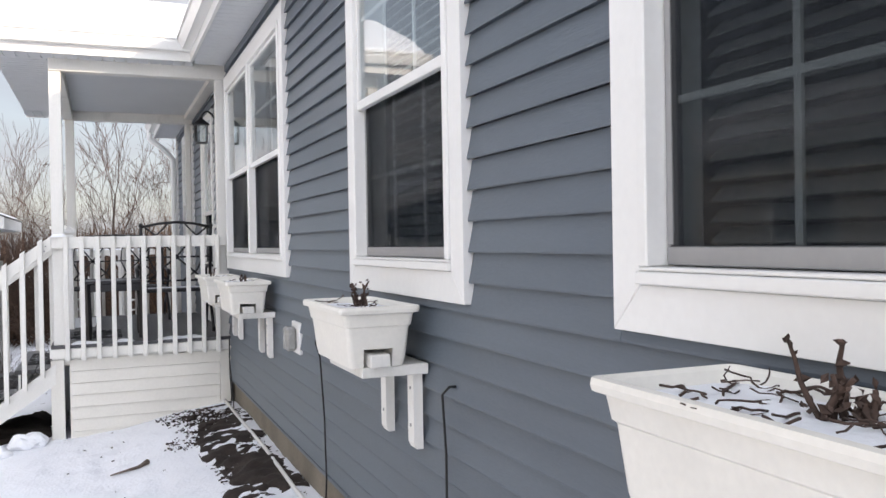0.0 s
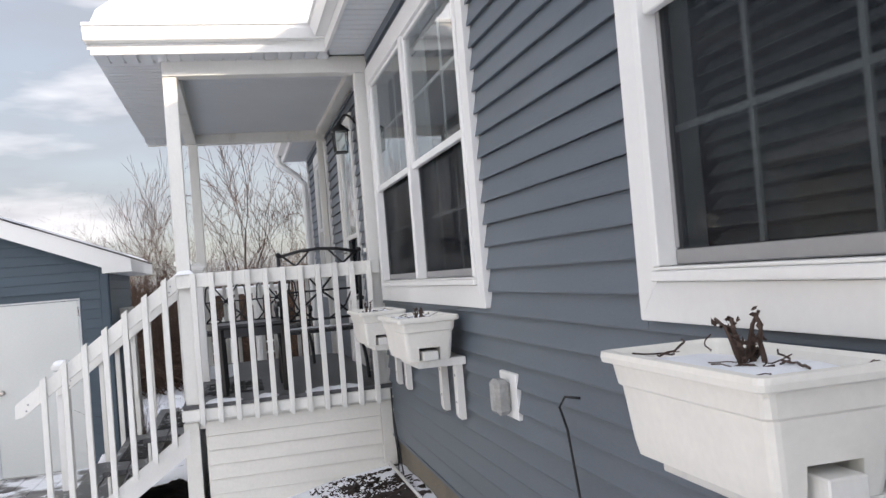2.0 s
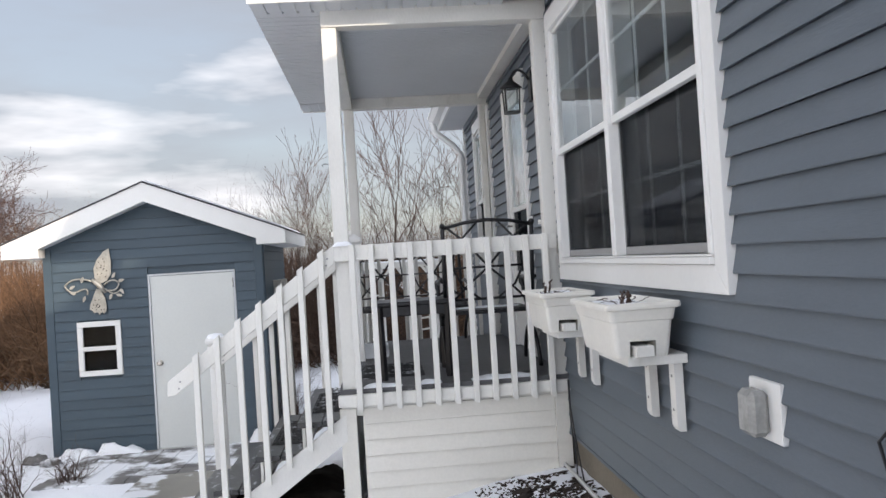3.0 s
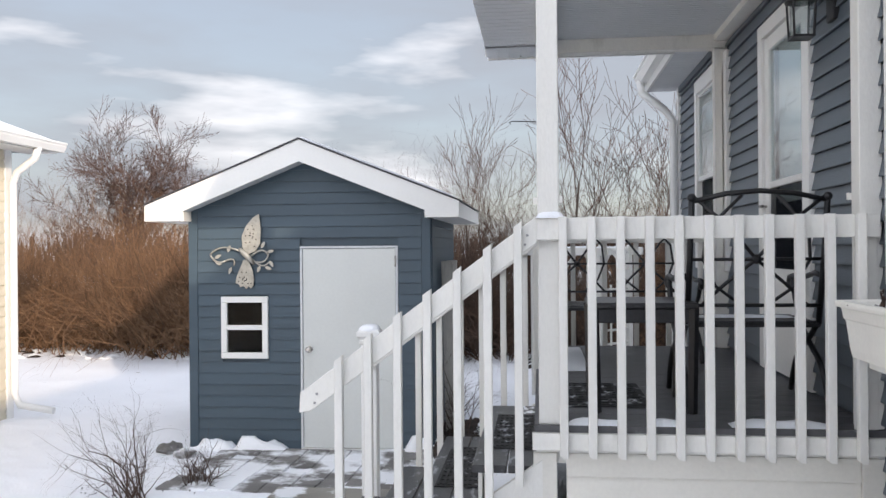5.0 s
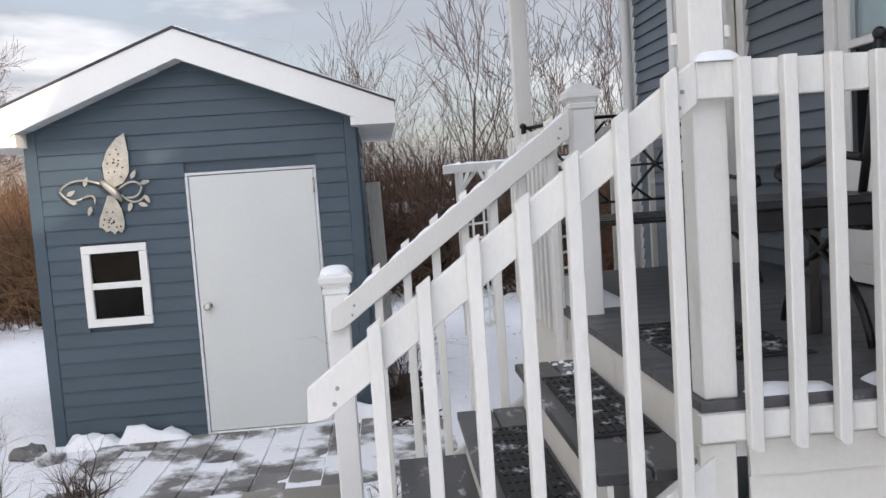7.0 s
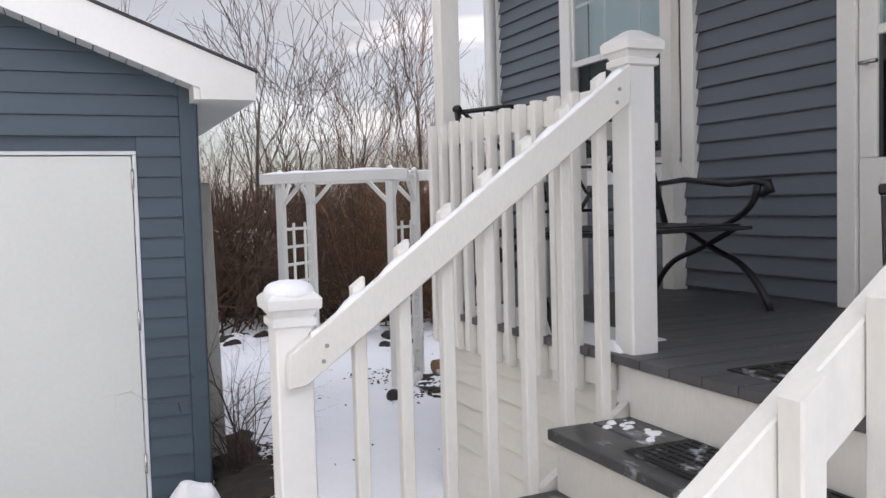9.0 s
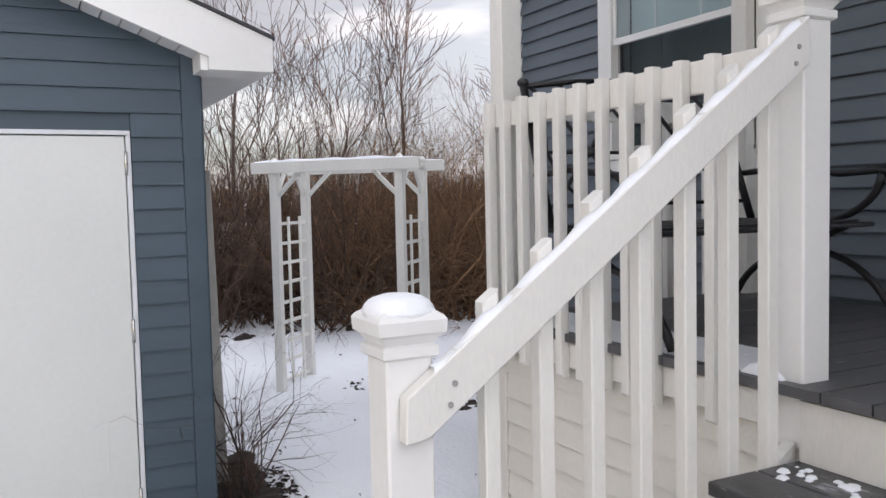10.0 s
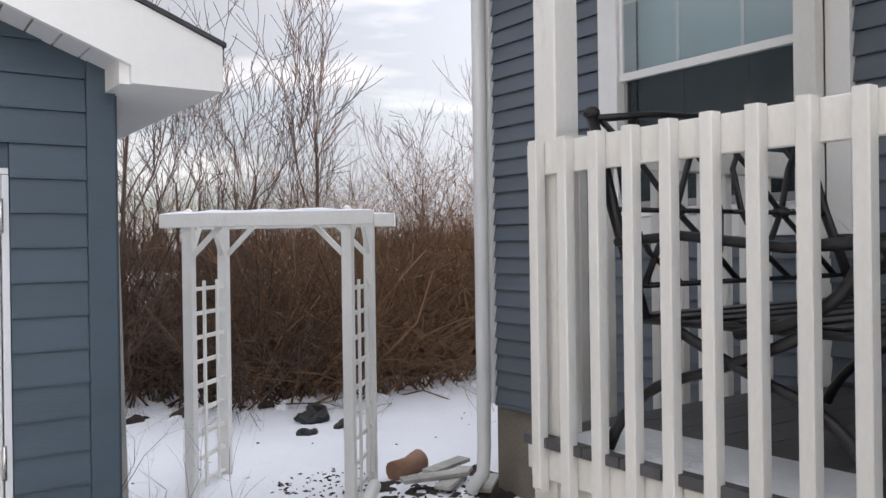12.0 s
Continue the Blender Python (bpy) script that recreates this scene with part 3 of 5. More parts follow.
box(bm, PX - 0.042, PX + 0.060, -0.005, 0.02, 0.05, 0.852, 0.003)
box(bm, -0.098, -0.004, -0.005, 0.02, 0.05, 0.852, 0.003)
box(bm, PX - 0.004, PX + 0.018, PY - 0.098, PY, 0.0, 0.852, 0.003)
box(bm, PX + 0.02, PX + 0.04, 0.03, PY - 0.02, 0.05, 0.85)
part("skirt_trim", bm, SKIRT, porch, "off-white skirt corner board")


def shared(ob, name, parent, loc, label=""):
    o = new(name, ob.data)
    o.parent = parent
    o.location = loc
    return tagged(o, label)


bal = None
bal_end = None


def baluster_at(x, y, z0, z1, parent, wdt=0.036, slant=0.0):
    bm = bmesh.new()
    h = wdt / 2
    lo = z0 + 0.012
    prism(bm, [(x - h, lo), (x - h * 0.2, z0), (x + h, z0), (x + h, z1 + slant * wdt), (x - h, z1)], "y", y - h, y + h)
    bmesh.ops.bevel(bm, geom=[e for e in bm.edges if abs(e.verts[0].co.z - e.verts[1].co.z) > 0.3], offset=0.003, segments=1, affect="EDGES")
    return part("baluster", bm, PAINT, parent)


TOP = 1.864
rail = new("front_railing")
rail.parent = porch
tagged(rail, "white front railing of square balusters")
part("top_rail", boxed(PX - 0.02, -0.03, -0.038, -0.001, TOP - 0.095, TOP, 0.003), PAINT, rail)
part("band", boxed(PX - 0.045, -0.002, -0.036, -0.0015, 0.868, 0.941, 0.003), PAINT, rail, "white lower rim board")
part("end_post", boxed(-0.125, -0.03, -0.001 + 0.003, 0.010, DECK_Z, 1.85, 0.002), PAINT, rail)
n_b = 11
for k in range(n_b):
    baluster_at(PX + 0.090 + k * 0.1205, -0.058, 0.845, TOP + 0.002, rail)

side = new("side_railing")
side.parent = porch
tagged(side, "white side railing of square balusters")
part("top_rail", boxed(PX - 0.016, PX + 0.001, 1.53, PY - 0.0, 1.725, 1.818, 0.003), PAINT, side)
part("band", boxed(PX - 0.0155, PX - 0.001, 1.53, PY - 0.001, 0.845, 0.935, 0.003), PAINT, side, "white lower rim board")
n_s = 11
for k in range(n_s):
    y = 2.916 - k * 0.1205
    baluster_at(PX - 0.0345, y, 0.815, 1.822, side)
back = new("back_railing")
back.parent = porch
tagged(back, "white back railing of square balusters")
part("top_rail", boxed(PX + 0.10, -0.10, PY + 0.001, PY + 0.038, TOP - 0.095, TOP, 0.003), PAINT, back)
part("band", boxed(PX + 0.003, -0.002, PY + 0.001, PY + 0.036, 0.858, 0.935, 0.003), PAINT, back, "white lower rim board")
for k in range(10):
    baluster_at(PX + 0.13 + k * 0.122, PY + 0.058, 0.835, TOP + 0.002, back)


# ---- stairs ----
stairs = thing("stairs", "four dark wooden steps with white risers and white sloping handrails", "stairs")
SX, RISE, RUN = PX, 0.19, 0.268
SY0, SY1 = 0.02, 1.47
for k in range(1, 5):
    z = DECK_Z - RISE * k
    x1 = SX - RUN * (k - 1)
    for j in range(2):
        xa = x1 - RUN - 0.045 + j * (RUN + 0.05) / 2
        part("tread", boxed(xa, xa + (RUN + 0.05) / 2 - 0.006, SY0 + 0.02, SY1 - 0.02, z - 0.034, z, 0.004), STEP, stairs, "dark wet tread dusted with snow")
    part("riser", boxed(x1 - 0.018, x1, SY0 + 0.03, SY1 - 0.03, z + 0.001, z + RISE - 0.036), PAINT, stairs, "white riser")
for y in (SY0 - 0.03, SY1 - 0.005):
    bm = bmesh.new()
    zt, x = DECK_Z - 0.06, SX - 0.003
    L = 4 * RUN + 0.02
    prism(bm, [(x, zt - 0.09), (x, zt - 0.255), (x - L + 0.1, zt - 0.255 - (L - 0.1) * 0.71), (x - L, 0.0), (x - L, zt - 0.09 - L * 0.71)], "y", y, y + 0.035)
    part("stringer", bm, PAINT, stairs, "white sloping stringer board")


def stair_rail(y, newels, name):
    r = new(name)
    r.parent = stairs
    tagged(r, "white sloping handrail with square balusters")
    x0, zt = PX - 0.02, TOP + (0.008 if name == "near_stair_rail" else 0.004)
    x1, sl = (-2.477 if name == "near_stair_rail" else -2.50), 0.735
    bm = bmesh.new()
    zb = zt - 0.115
    zr = zt - (x0 - x1) * sl
    prism(bm, [(x0, zt), (x1, zr), (x1 - 0.004, zr - 0.088), (x1 + 0.045, zr - 0.115 + 0.045 * sl), (x0, zb)], "y", y - 0.036, y - 0.001)
    bmesh.ops.bevel(bm, geom=bm.edges[:], offset=0.003, segments=1, affect="EDGES")
    part("handrail", bm, PAINT, r)
    for k in range(7):
        x = PX - 0.10 - k * 0.131
        top = zt - (x0 - x) * sl + 0.012
        yy = y - 0.055 if name == "near_stair_rail" else y + 0.018
        low = DECK_Z - 0.13 - (PX - x) * 0.71 - 0.05
        baluster_at(x, yy, low, top, r, slant=sl)
    return r


stair_rail(0.0, False, "near_stair_rail")
far_rail = stair_rail(1.446, True, "far_stair_rail")
CAP = [(0.052, -0.075), (0.058, -0.07), (0.058, -0.052), (0.050, -0.047), (0.062, -0.03), (0.070, -0.025), (0.072, 0.0), (0.066, 0.008), (0.02, 0.04)]
for x, y, z0, z1, capsnow in ((-2.475, 1.474, -0.1, 1.178, True), (-1.357, 1.474, 0.80, 1.90, False)):
    bm = bmesh.new()
    box(bm, x - 0.049, x + 0.049, y - 0.025, y + 0.073, z0, z1 - 0.01, 0.005)
    nw = part("newel_post", bm, WHITE, stairs, "white vinyl newel post")
    bm = bmesh.new()
    lathe(bm, (x, y + 0.024, z1 + 0.045), CAP, square=True)
    part("post_cap", bm, WHITE, nw, "moulded white post cap")


def snow_dome(x, y, z, r, h, name="snow_cap", label="rounded snow cap on the newel post"):
    bm = bmesh.new()
    n, rings = 20, []
    for i in range(7):
        u = i / 6
        rr = r * max(0.08, math.cos(u * math.pi / 2)) ** 0.6
        rings.append([bm.verts.new((x + rr * (1 / max(abs(math.cos(a)), abs(math.sin(a)))) ** 0.45 * math.cos(a),
                                    y + rr * (1 / max(abs(math.cos(a)), abs(math.sin(a)))) ** 0.45 * math.sin(a),
                                    z + h * math.sin(u * math.pi / 2) * (1 + 0.05 * noise.noise((a, u * 3, x))))) for a in (math.tau * k / n for k in range(n))])
    for a, b in zip(rings, rings[1:]):
        for k in range(n):
            bm.faces.new((a[k], a[(k + 1) % n], b[(k + 1) % n], b[k])).smooth = True
    bm.faces.new(rings[0][::-1])
    bm.faces.new(rings[-1])
    return part(name, bm, SNOW, None, label)


for cap in [o for o in stairs.children if o.name.startswith('newel_post')][:1]:
    tagged(snow_dome(-2.475, 1.498, 1.228, 0.068, 0.042), "rounded snow cap").parent = cap
for x, y, h in ((PX + 0.0, -0.02, 0.02),):
    bm = bmesh.new()
    heap(bm, PX - 0.025, PX + 0.10, -0.05, 0.01, TOP - 0.001, 0.028, seed=2)
    part("snow_patch", bm, SNOW, None, "small lump of snow on the corner of the railing", category="snow")

# snow along the handrails
for y in (1.428,):
    bm = bmesh.new()
    prev = None
    for i in range(41):
        x = -1.46 - i * 0.0245
        z = TOP + 0.002 - (PX - 0.02 - x) * 0.735
        h = 0.004 + 0.006 * noise.noise((x * 14, y, 1)) + (0.007 if (i % 5) in (0, 1) else 0)
        ring = [bm.verts.new((x, y - 0.017, z)), bm.verts.new((x, y - 0.010, z + h)), bm.verts.new((x, y + 0.010, z + h)), bm.verts.new((x, y + 0.017, z))]
        if prev:
            for a in range(3):
                bm.faces.new((prev[a], prev[a + 1], ring[a + 1], ring[a])).smooth = True
        prev = ring
    part("rail_snow", bm, SNOW, None, "thin ridge of snow lying on the far handrail", category="snow")

# snow on the deck edge
bm = bmesh.new()
for a, b, s in ((-1.30, -1.05, 1), (-0.95, -0.80, 2), (-0.62, -0.2, 3)):
    heap(bm, a, b, 0.0, 0.06 + 0.02 * s, DECK_Z - 0.001, 0.022, 12, 5, seed=s)
part("deck_snow", bm, SNOW, None, "patches of snow along the deck edge", category="snow")
bm = bmesh.new()
heap(bm, PX - 0.01, PX + 0.08, 1.50, 1.65, DECK_Z - 0.001, 0.03, seed=5)
heap(bm, PX - 0.0, PX + 0.3, 1.60, 2.9, DECK_Z - 0.001, 0.012, 10, 24, seed=7)
part("deck_snow", bm, SNOW, None, "thin drift of snow by the side railing", category="snow")

# mats on the deck and the top step
def mat_piece(x0, x1, y0, y1, z, label):
    r = thing("rubber_mat", label, "mat", at=((x0 + x1) / 2, (y0 + y1) / 2, z))
    bm = bmesh.new()
    w, d = (x1 - x0) / 2, (y1 - y0) / 2
    box(bm, -w, w, -d, d, 0.001, 0.006)
    n = 8
    for i in range(n):
        u = -w + (i + 0.5) * 2 * w / n
        box(bm, u - 0.006, u + 0.006, -d + 0.02, d - 0.02, 0.0061, 0.011)
    m = int(d * 2 / 0.07)
    for j in range(m):
        v = -d + (j + 0.5) * 2 * d / m
        box(bm, -w + 0.02, w - 0.02, v - 0.006, v + 0.006, 0.0061, 0.0105)
    part("tread_mat", bm, RUG, r)
    return r


mat_piece(PX + 0.08, PX + 0.52, 0.42, 1.12, DECK_Z, "black rubber grid mat on the deck above the stairs")
mat_piece(PX - 0.25, PX - 0.03, 0.35, 1.15, DECK_Z - RISE, "black rubber grid mat with snow on the top step")
mat_piece(PX - 0.52, PX - 0.30, 0.35, 1.15, DECK_Z - 2 * RISE, "black rubber grid mat with snow on the second step")
bm = bmesh.new()
rnd = random.Random(6)
for k in range(16):
    a, b, q = rnd.uniform(-0.16, -0.03), rnd.uniform(1.20, 1.42), rnd.uniform(0.006, 0.015)
    heap(bm, PX + a - q, PX + a + q, b - q, b + q, DECK_Z - RISE - 0.001, q * 0.7, 5, 5, seed=11 + k, rough=0.9)
part("step_snow", bm, SNOW, None, "lump of snow at the end of the top step", category="snow")


# ---- planters ----
def dead_plant(bm, x, y, z, n, h, rnd):
    for k in range(n):
        a = rnd.uniform(0, math.tau)
        hh = h * rnd.uniform(0.35, 1)
        p = Vector((x + rnd.uniform(-0.02, 0.02), y + rnd.uniform(-0.02, 0.02), z))
        pts, rad = [p], [0.006 * rnd.uniform(0.7, 1.2)]
        d = Vector((math.cos(a) * 0.35, math.sin(a) * 0.35, 1)).normalized()
        for i in range(4):
            d = (d + Vector((rnd.uniform(-0.35, 0.35), rnd.uniform(-0.35, 0.35), rnd.uniform(-0.1, 0.3)))).normalized()
            p = p + d * hh / 4
            pts.append(p)
            rad.append(rad[0] * (1 - 0.15 * i))
        tube(bm, pts, rad, 5)
        for i in range(9):
            q = pts[rnd.randint(1, len(pts) - 1)] + Vector([rnd.uniform(-0.009, 0.009) for _ in range(3)])
            u = Vector([rnd.gauss(0, 1) for _ in range(3)]).normalized() * rnd.uniform(0.005, 0.012)
            w = u.cross(Vector([rnd.gauss(0, 1) for _ in range(3)])).normalized() * rnd.uniform(0.003, 0.007)
            n = u.cross(w).normalized() * 0.003
            a, b, c, e, g = (bm.verts.new(v) for v in (q - u, q + w + n, q + u, q - w + n, q - n))
            for tri in ((a, b, g), (b, c, g), (c, e, g), (e, a, g)):
                bm.faces.new(tri)


def roots(bm, cx, cy, z, rx, ry, n, rnd):
    for k in range(n):
        p = Vector((cx + rnd.uniform(-rx, rx), cy + rnd.uniform(-ry, ry), z + 0.006))
        a = rnd.uniform(0, math.tau)
        pts = [p]
        for i in range(5):
            a += rnd.uniform(-0.9, 0.9)
            p = p + Vector((math.cos(a), math.sin(a), rnd.uniform(-0.35, 0.45))) * 0.016 * rnd.uniform(0.5, 1.5)
            p.z = max(p.z, z + 0.002)
            pts.append(p.copy())
        tube(bm, pts, [0.0016 * rnd.uniform(0.6, 1.6)] * 6, 4)


def planter(y0, y1, x0, x1, zt, seed, label, plants, rootn=14):
    """A tapered cream window box on a white wooden bracket."""
    rnd = random.Random(seed)
    xc, yc, H = (x0 + x1) / 2, (y0 + y1) / 2, 0.205
    p = thing("planter_box", label, "planter", "planter boxes under the windows", at=(xc, yc, zt - H))
    hx, hy = (x1 - x0) / 2, (y1 - y0) / 2
    bm = bmesh.new()
    bx, by = hx - 0.045, hy - 0.045
    nx, nz = 0.05, 0.062
    def ring(sx, sy, z):
        r = 0.018
        out = []
        for qx, qy, a0 in ((1, 1, 0), (-1, 1, 90), (-1, -1, 180), (1, -1, 270)):
            for k in range(4):
                a = radians(a0 + k * 30)
                out.append(bm.verts.new((qx * (sx - r) + r * math.cos(a), qy * (sy - r) + r * math.sin(a), z)))
        return out
    prof = [(bx, by, 0.0), (bx + 0.006, by + 0.006, 0.03), (hx - 0.028, hy - 0.028, 0.135), (hx - 0.022, hy - 0.022, 0.14),
            (hx - 0.016, hy - 0.016, 0.178), (hx - 0.014, hy - 0.014, 0.18), (hx, hy, 0.184), (hx + 0.002, hy + 0.002, 0.195), (hx, hy, H),
            (hx - 0.012, hy - 0.012, H + 0.002), (hx - 0.016, hy - 0.016, H - 0.006), (hx - 0.022, hy - 0.022, 0.15)]
    rings = [ring(*q) for q in prof]
    for a, b in zip(rings, rings[1:]):
        for k in range(16):
            bm.faces.new((a[k], a[(k + 1) % 16], b[(k + 1) % 16], b[k])).smooth = False
    bm.faces.new(rings[0][::-1])
    bm.faces.new(rings[-1])
    ob = part("box_body", bm, PLANTER, p)
    # notch that straddles the bracket
    bm = bmesh.new()
    box(bm, -nx, nx, -hy - 0.1, hy + 0.1, -0.02, nz)
    me = bpy.data.meshes.new("cut")
    bm.to_mesh(me)
    bm.free()
    cutter = bpy.data.objects.new("cut", me)
    mod = ob.modifiers.new("notch", "BOOLEAN")
    mod.operation, mod.object, mod.solver = "DIFFERENCE", cutter, "EXACT"
    scene.collection.objects.link(cutter)
    cutter.location = p.location
    dg = bpy.context.evaluated_depsgraph_get()
    bpy.context.view_layer.update()
    dg.update()
    done = bpy.data.meshes.new_from_object(ob.evaluated_get(dg))
    ob.modifiers.clear()
    ob.data = done
    bpy.data.objects.remove(cutter)
    bm = bmesh.new()
    prof2 = (hx - 0.020, hy - 0.020)
    heap(bm, -prof2[0], prof2[0], -prof2[1], prof2[1], 0.172, 0.022, 12, 18, seed=seed, rough=0.7)
    part("snow_fill", bm, SNOW, p, "snow filling the planter")
    bm = bmesh.new()
    for px, py, n, h in plants:
        dead_plant(bm, px, py, 0.185, n, h, rnd)
    part("dead_plant", bm, TWIG_BLACK, p, "shrivelled brown dead stems")
    bm = bmesh.new()
    roots(bm, 0, -0.02, 0.19, hx * 0.7, hy * 0.75, rootn, rnd)
    part("root_tangle", bm, TWIG_BLACK, p, "curled dry roots on the snow")
    bm = bmesh.new()
    b = thing("wall_bracket", "white wooden bracket with two wall boards under a planter", "bracket", "brackets under the planters", at=(0, yc, zt - H))
    zb = zt - H
    box(bm, xc - 0.035, xc + 0.035, -hy + 0.01, hy - 0.09, 0.002, 0.045, 0.003)
    part("saddle_board", bm, PAINT, b)
    bm = bmesh.new()
    box(bm, xc - 0.055, -0.012, -0.225, 0.20, -0.036, 0.001, 0.003)
    part("arm", bm, PAINT, b)
    for yy in (-0.165, 0.14):
        bm = bmesh.new()
        prism(bm, [(-0.058, -0.037), (-0.058, -0.28), (-0.048, -0.30), (-0.024, -0.30), (-0.024, -0.037)], "y", yy - 0.03, yy + 0.03)
        lg = part("wall_board", bm, PAINT, b)
        bm = bmesh.new()
        for zz in (-0.09, -0.22):
            tube(bm, [(-0.057, yy, zz), (-0.061, yy, zz)], 0.006, 8)
        part("screw_head", bm, GREYF, lg, "grey screw head")
    return p


planter(-4.945, -4.40, -0.335, -0.055, 1.56, 3, "cream plastic window box with snow and a forked dead stem", [(0.0, -0.04, 6, 0.13)])
planter(-7.03, -6.44, -0.335, -0.045, 1.555, 8, "cream plastic window box with snow, tangled roots and stubs", [(0.0, -0.06, 5, 0.12), (0.02, -0.10, 3, 0.06)], 44)
planter(-2.215, -1.64, -0.335, -0.045, 1.540, 5, "cream plastic window box with low dead stems under the double window", [(0.0, -0.05, 5, 0.06)])
planter(-0.97, -0.39, -0.335, -0.045, 1.533, 6, "cream plastic window box beside the porch railing", [(-0.02, 0.12, 3, 0.09)])

# ---- outlet and cables ----
o = thing("outdoor_outlet", "outdoor outlet with a clear bubble cover on a white plate", "outlet", at=(0, -2.80, 1.235))
part("plate", boxed(-0.022, 0.005, -0.098, 0.105, -0.09, 0.09, 0.003), WHITE, o)
part("bubble_cover", boxed(-0.085, -0.021, -0.035, 0.065, -0.075, 0.065, 0.016), OUTLET, o, "grey translucent bubble cover")


def cable(pts, label, r=0.0045):
    bm = bmesh.new()
    tube(bm, pts, r, 6)
    return part("cable", bm, BLACK_PLASTIC, None, label, category="cable")


cable([(-0.01, -5.13, 1.31), (-0.04, -5.15, 1.315), (-0.06, -5.14, 1.29), (-0.04, -5.10, 1.20), (-0.03, -5.09, 1.08), (-0.035, -5.10, 0.93), (-0.04, -5.08, 0.6), (-0.06, -5.05, 0.30)], "short black cable sticking out of the siding")
cable([(-0.01, -3.50, 1.31), (-0.05, -3.47, 1.315), (-0.06, -3.44, 1.28), (-0.035, -3.43, 1.2), (-0.04, -3.50, 1.0), (-0.03, -3.48, 0.9), (-0.03, -3.50, 0.6), (-0.05, -3.52, 0.30)], "black cable hanging down the siding")
cable([(-0.03, -0.12, 0.95), (-0.04, -0.16, 0.8), (-0.03, -0.2, 0.62), (-0.05, -0.45, 0.42), (-0.1, -0.7, 0.24)], "black cable looped beside the porch")
cable([(-0.03, -0.10, 0.95), (-0.035, -0.13, 0.7), (-0.04, -0.25, 0.48), (-0.1, -0.5, 0.24)], "black cable beside the porch")
bm = bmesh.new()
pp = [(-0.07, -0.05, 0.415), (-0.075, -1.0, 0.42), (-0.065, -2.0, 0.42), (-0.085, -3.0, 0.425), (-0.075, -4.2, 0.42), (-0.10, -6.0, 0.42)]
tube(bm, pp, 0.012, 8)
part("white_pipe", bm, WHITE, None, "thin white plastic pipe along the foundation", category="pipe")

# ---- porch lantern ----
L = thing("porch_lantern", "black metal wall lantern beside the porch post", "wall lamp", at=(-0.16, 0.55, 2.86))
part("back_plate", boxed(0.13, 0.16, -0.05, 0.05, -0.05, 0.16, 0.004), BLACK_METAL, L)
bm = bmesh.new()
tube(bm, curve((0.13, 0, 0.10), (0.05, 0, 0.24), (0.0, 0, 0.11), 8), 0.009, 8)
part("arm", bm, BLACK_METAL, L)
bm = bmesh.new()
lathe(bm, (0, 0, 0), [(0.015, 0.12), (0.02, 0.10), (0.075, 0.055), (0.08, 0.045), (0.05, 0.04)][::-1], 8)
part("lantern_top", bm, BLACK_METAL, L)
bm = bmesh.new()
for sx, sy in ((-1, -1), (1, -1), (1, 1), (-1, 1)):
    stick(bm, (sx * 0.052, sy * 0.052, 0.042), (sx * 0.045, sy * 0.045, -0.12), 0.008, 0.008)
box(bm, -0.05, 0.05, -0.05, 0.05, -0.13, -0.118)
part("lantern_cage", bm, BLACK_METAL, L)
g = part("lantern_glass", boxed(-0.042, 0.042, -0.042, 0.042, -0.117, 0.039), GLASS, L, "clear lantern glass")
g.visible_shadow = False


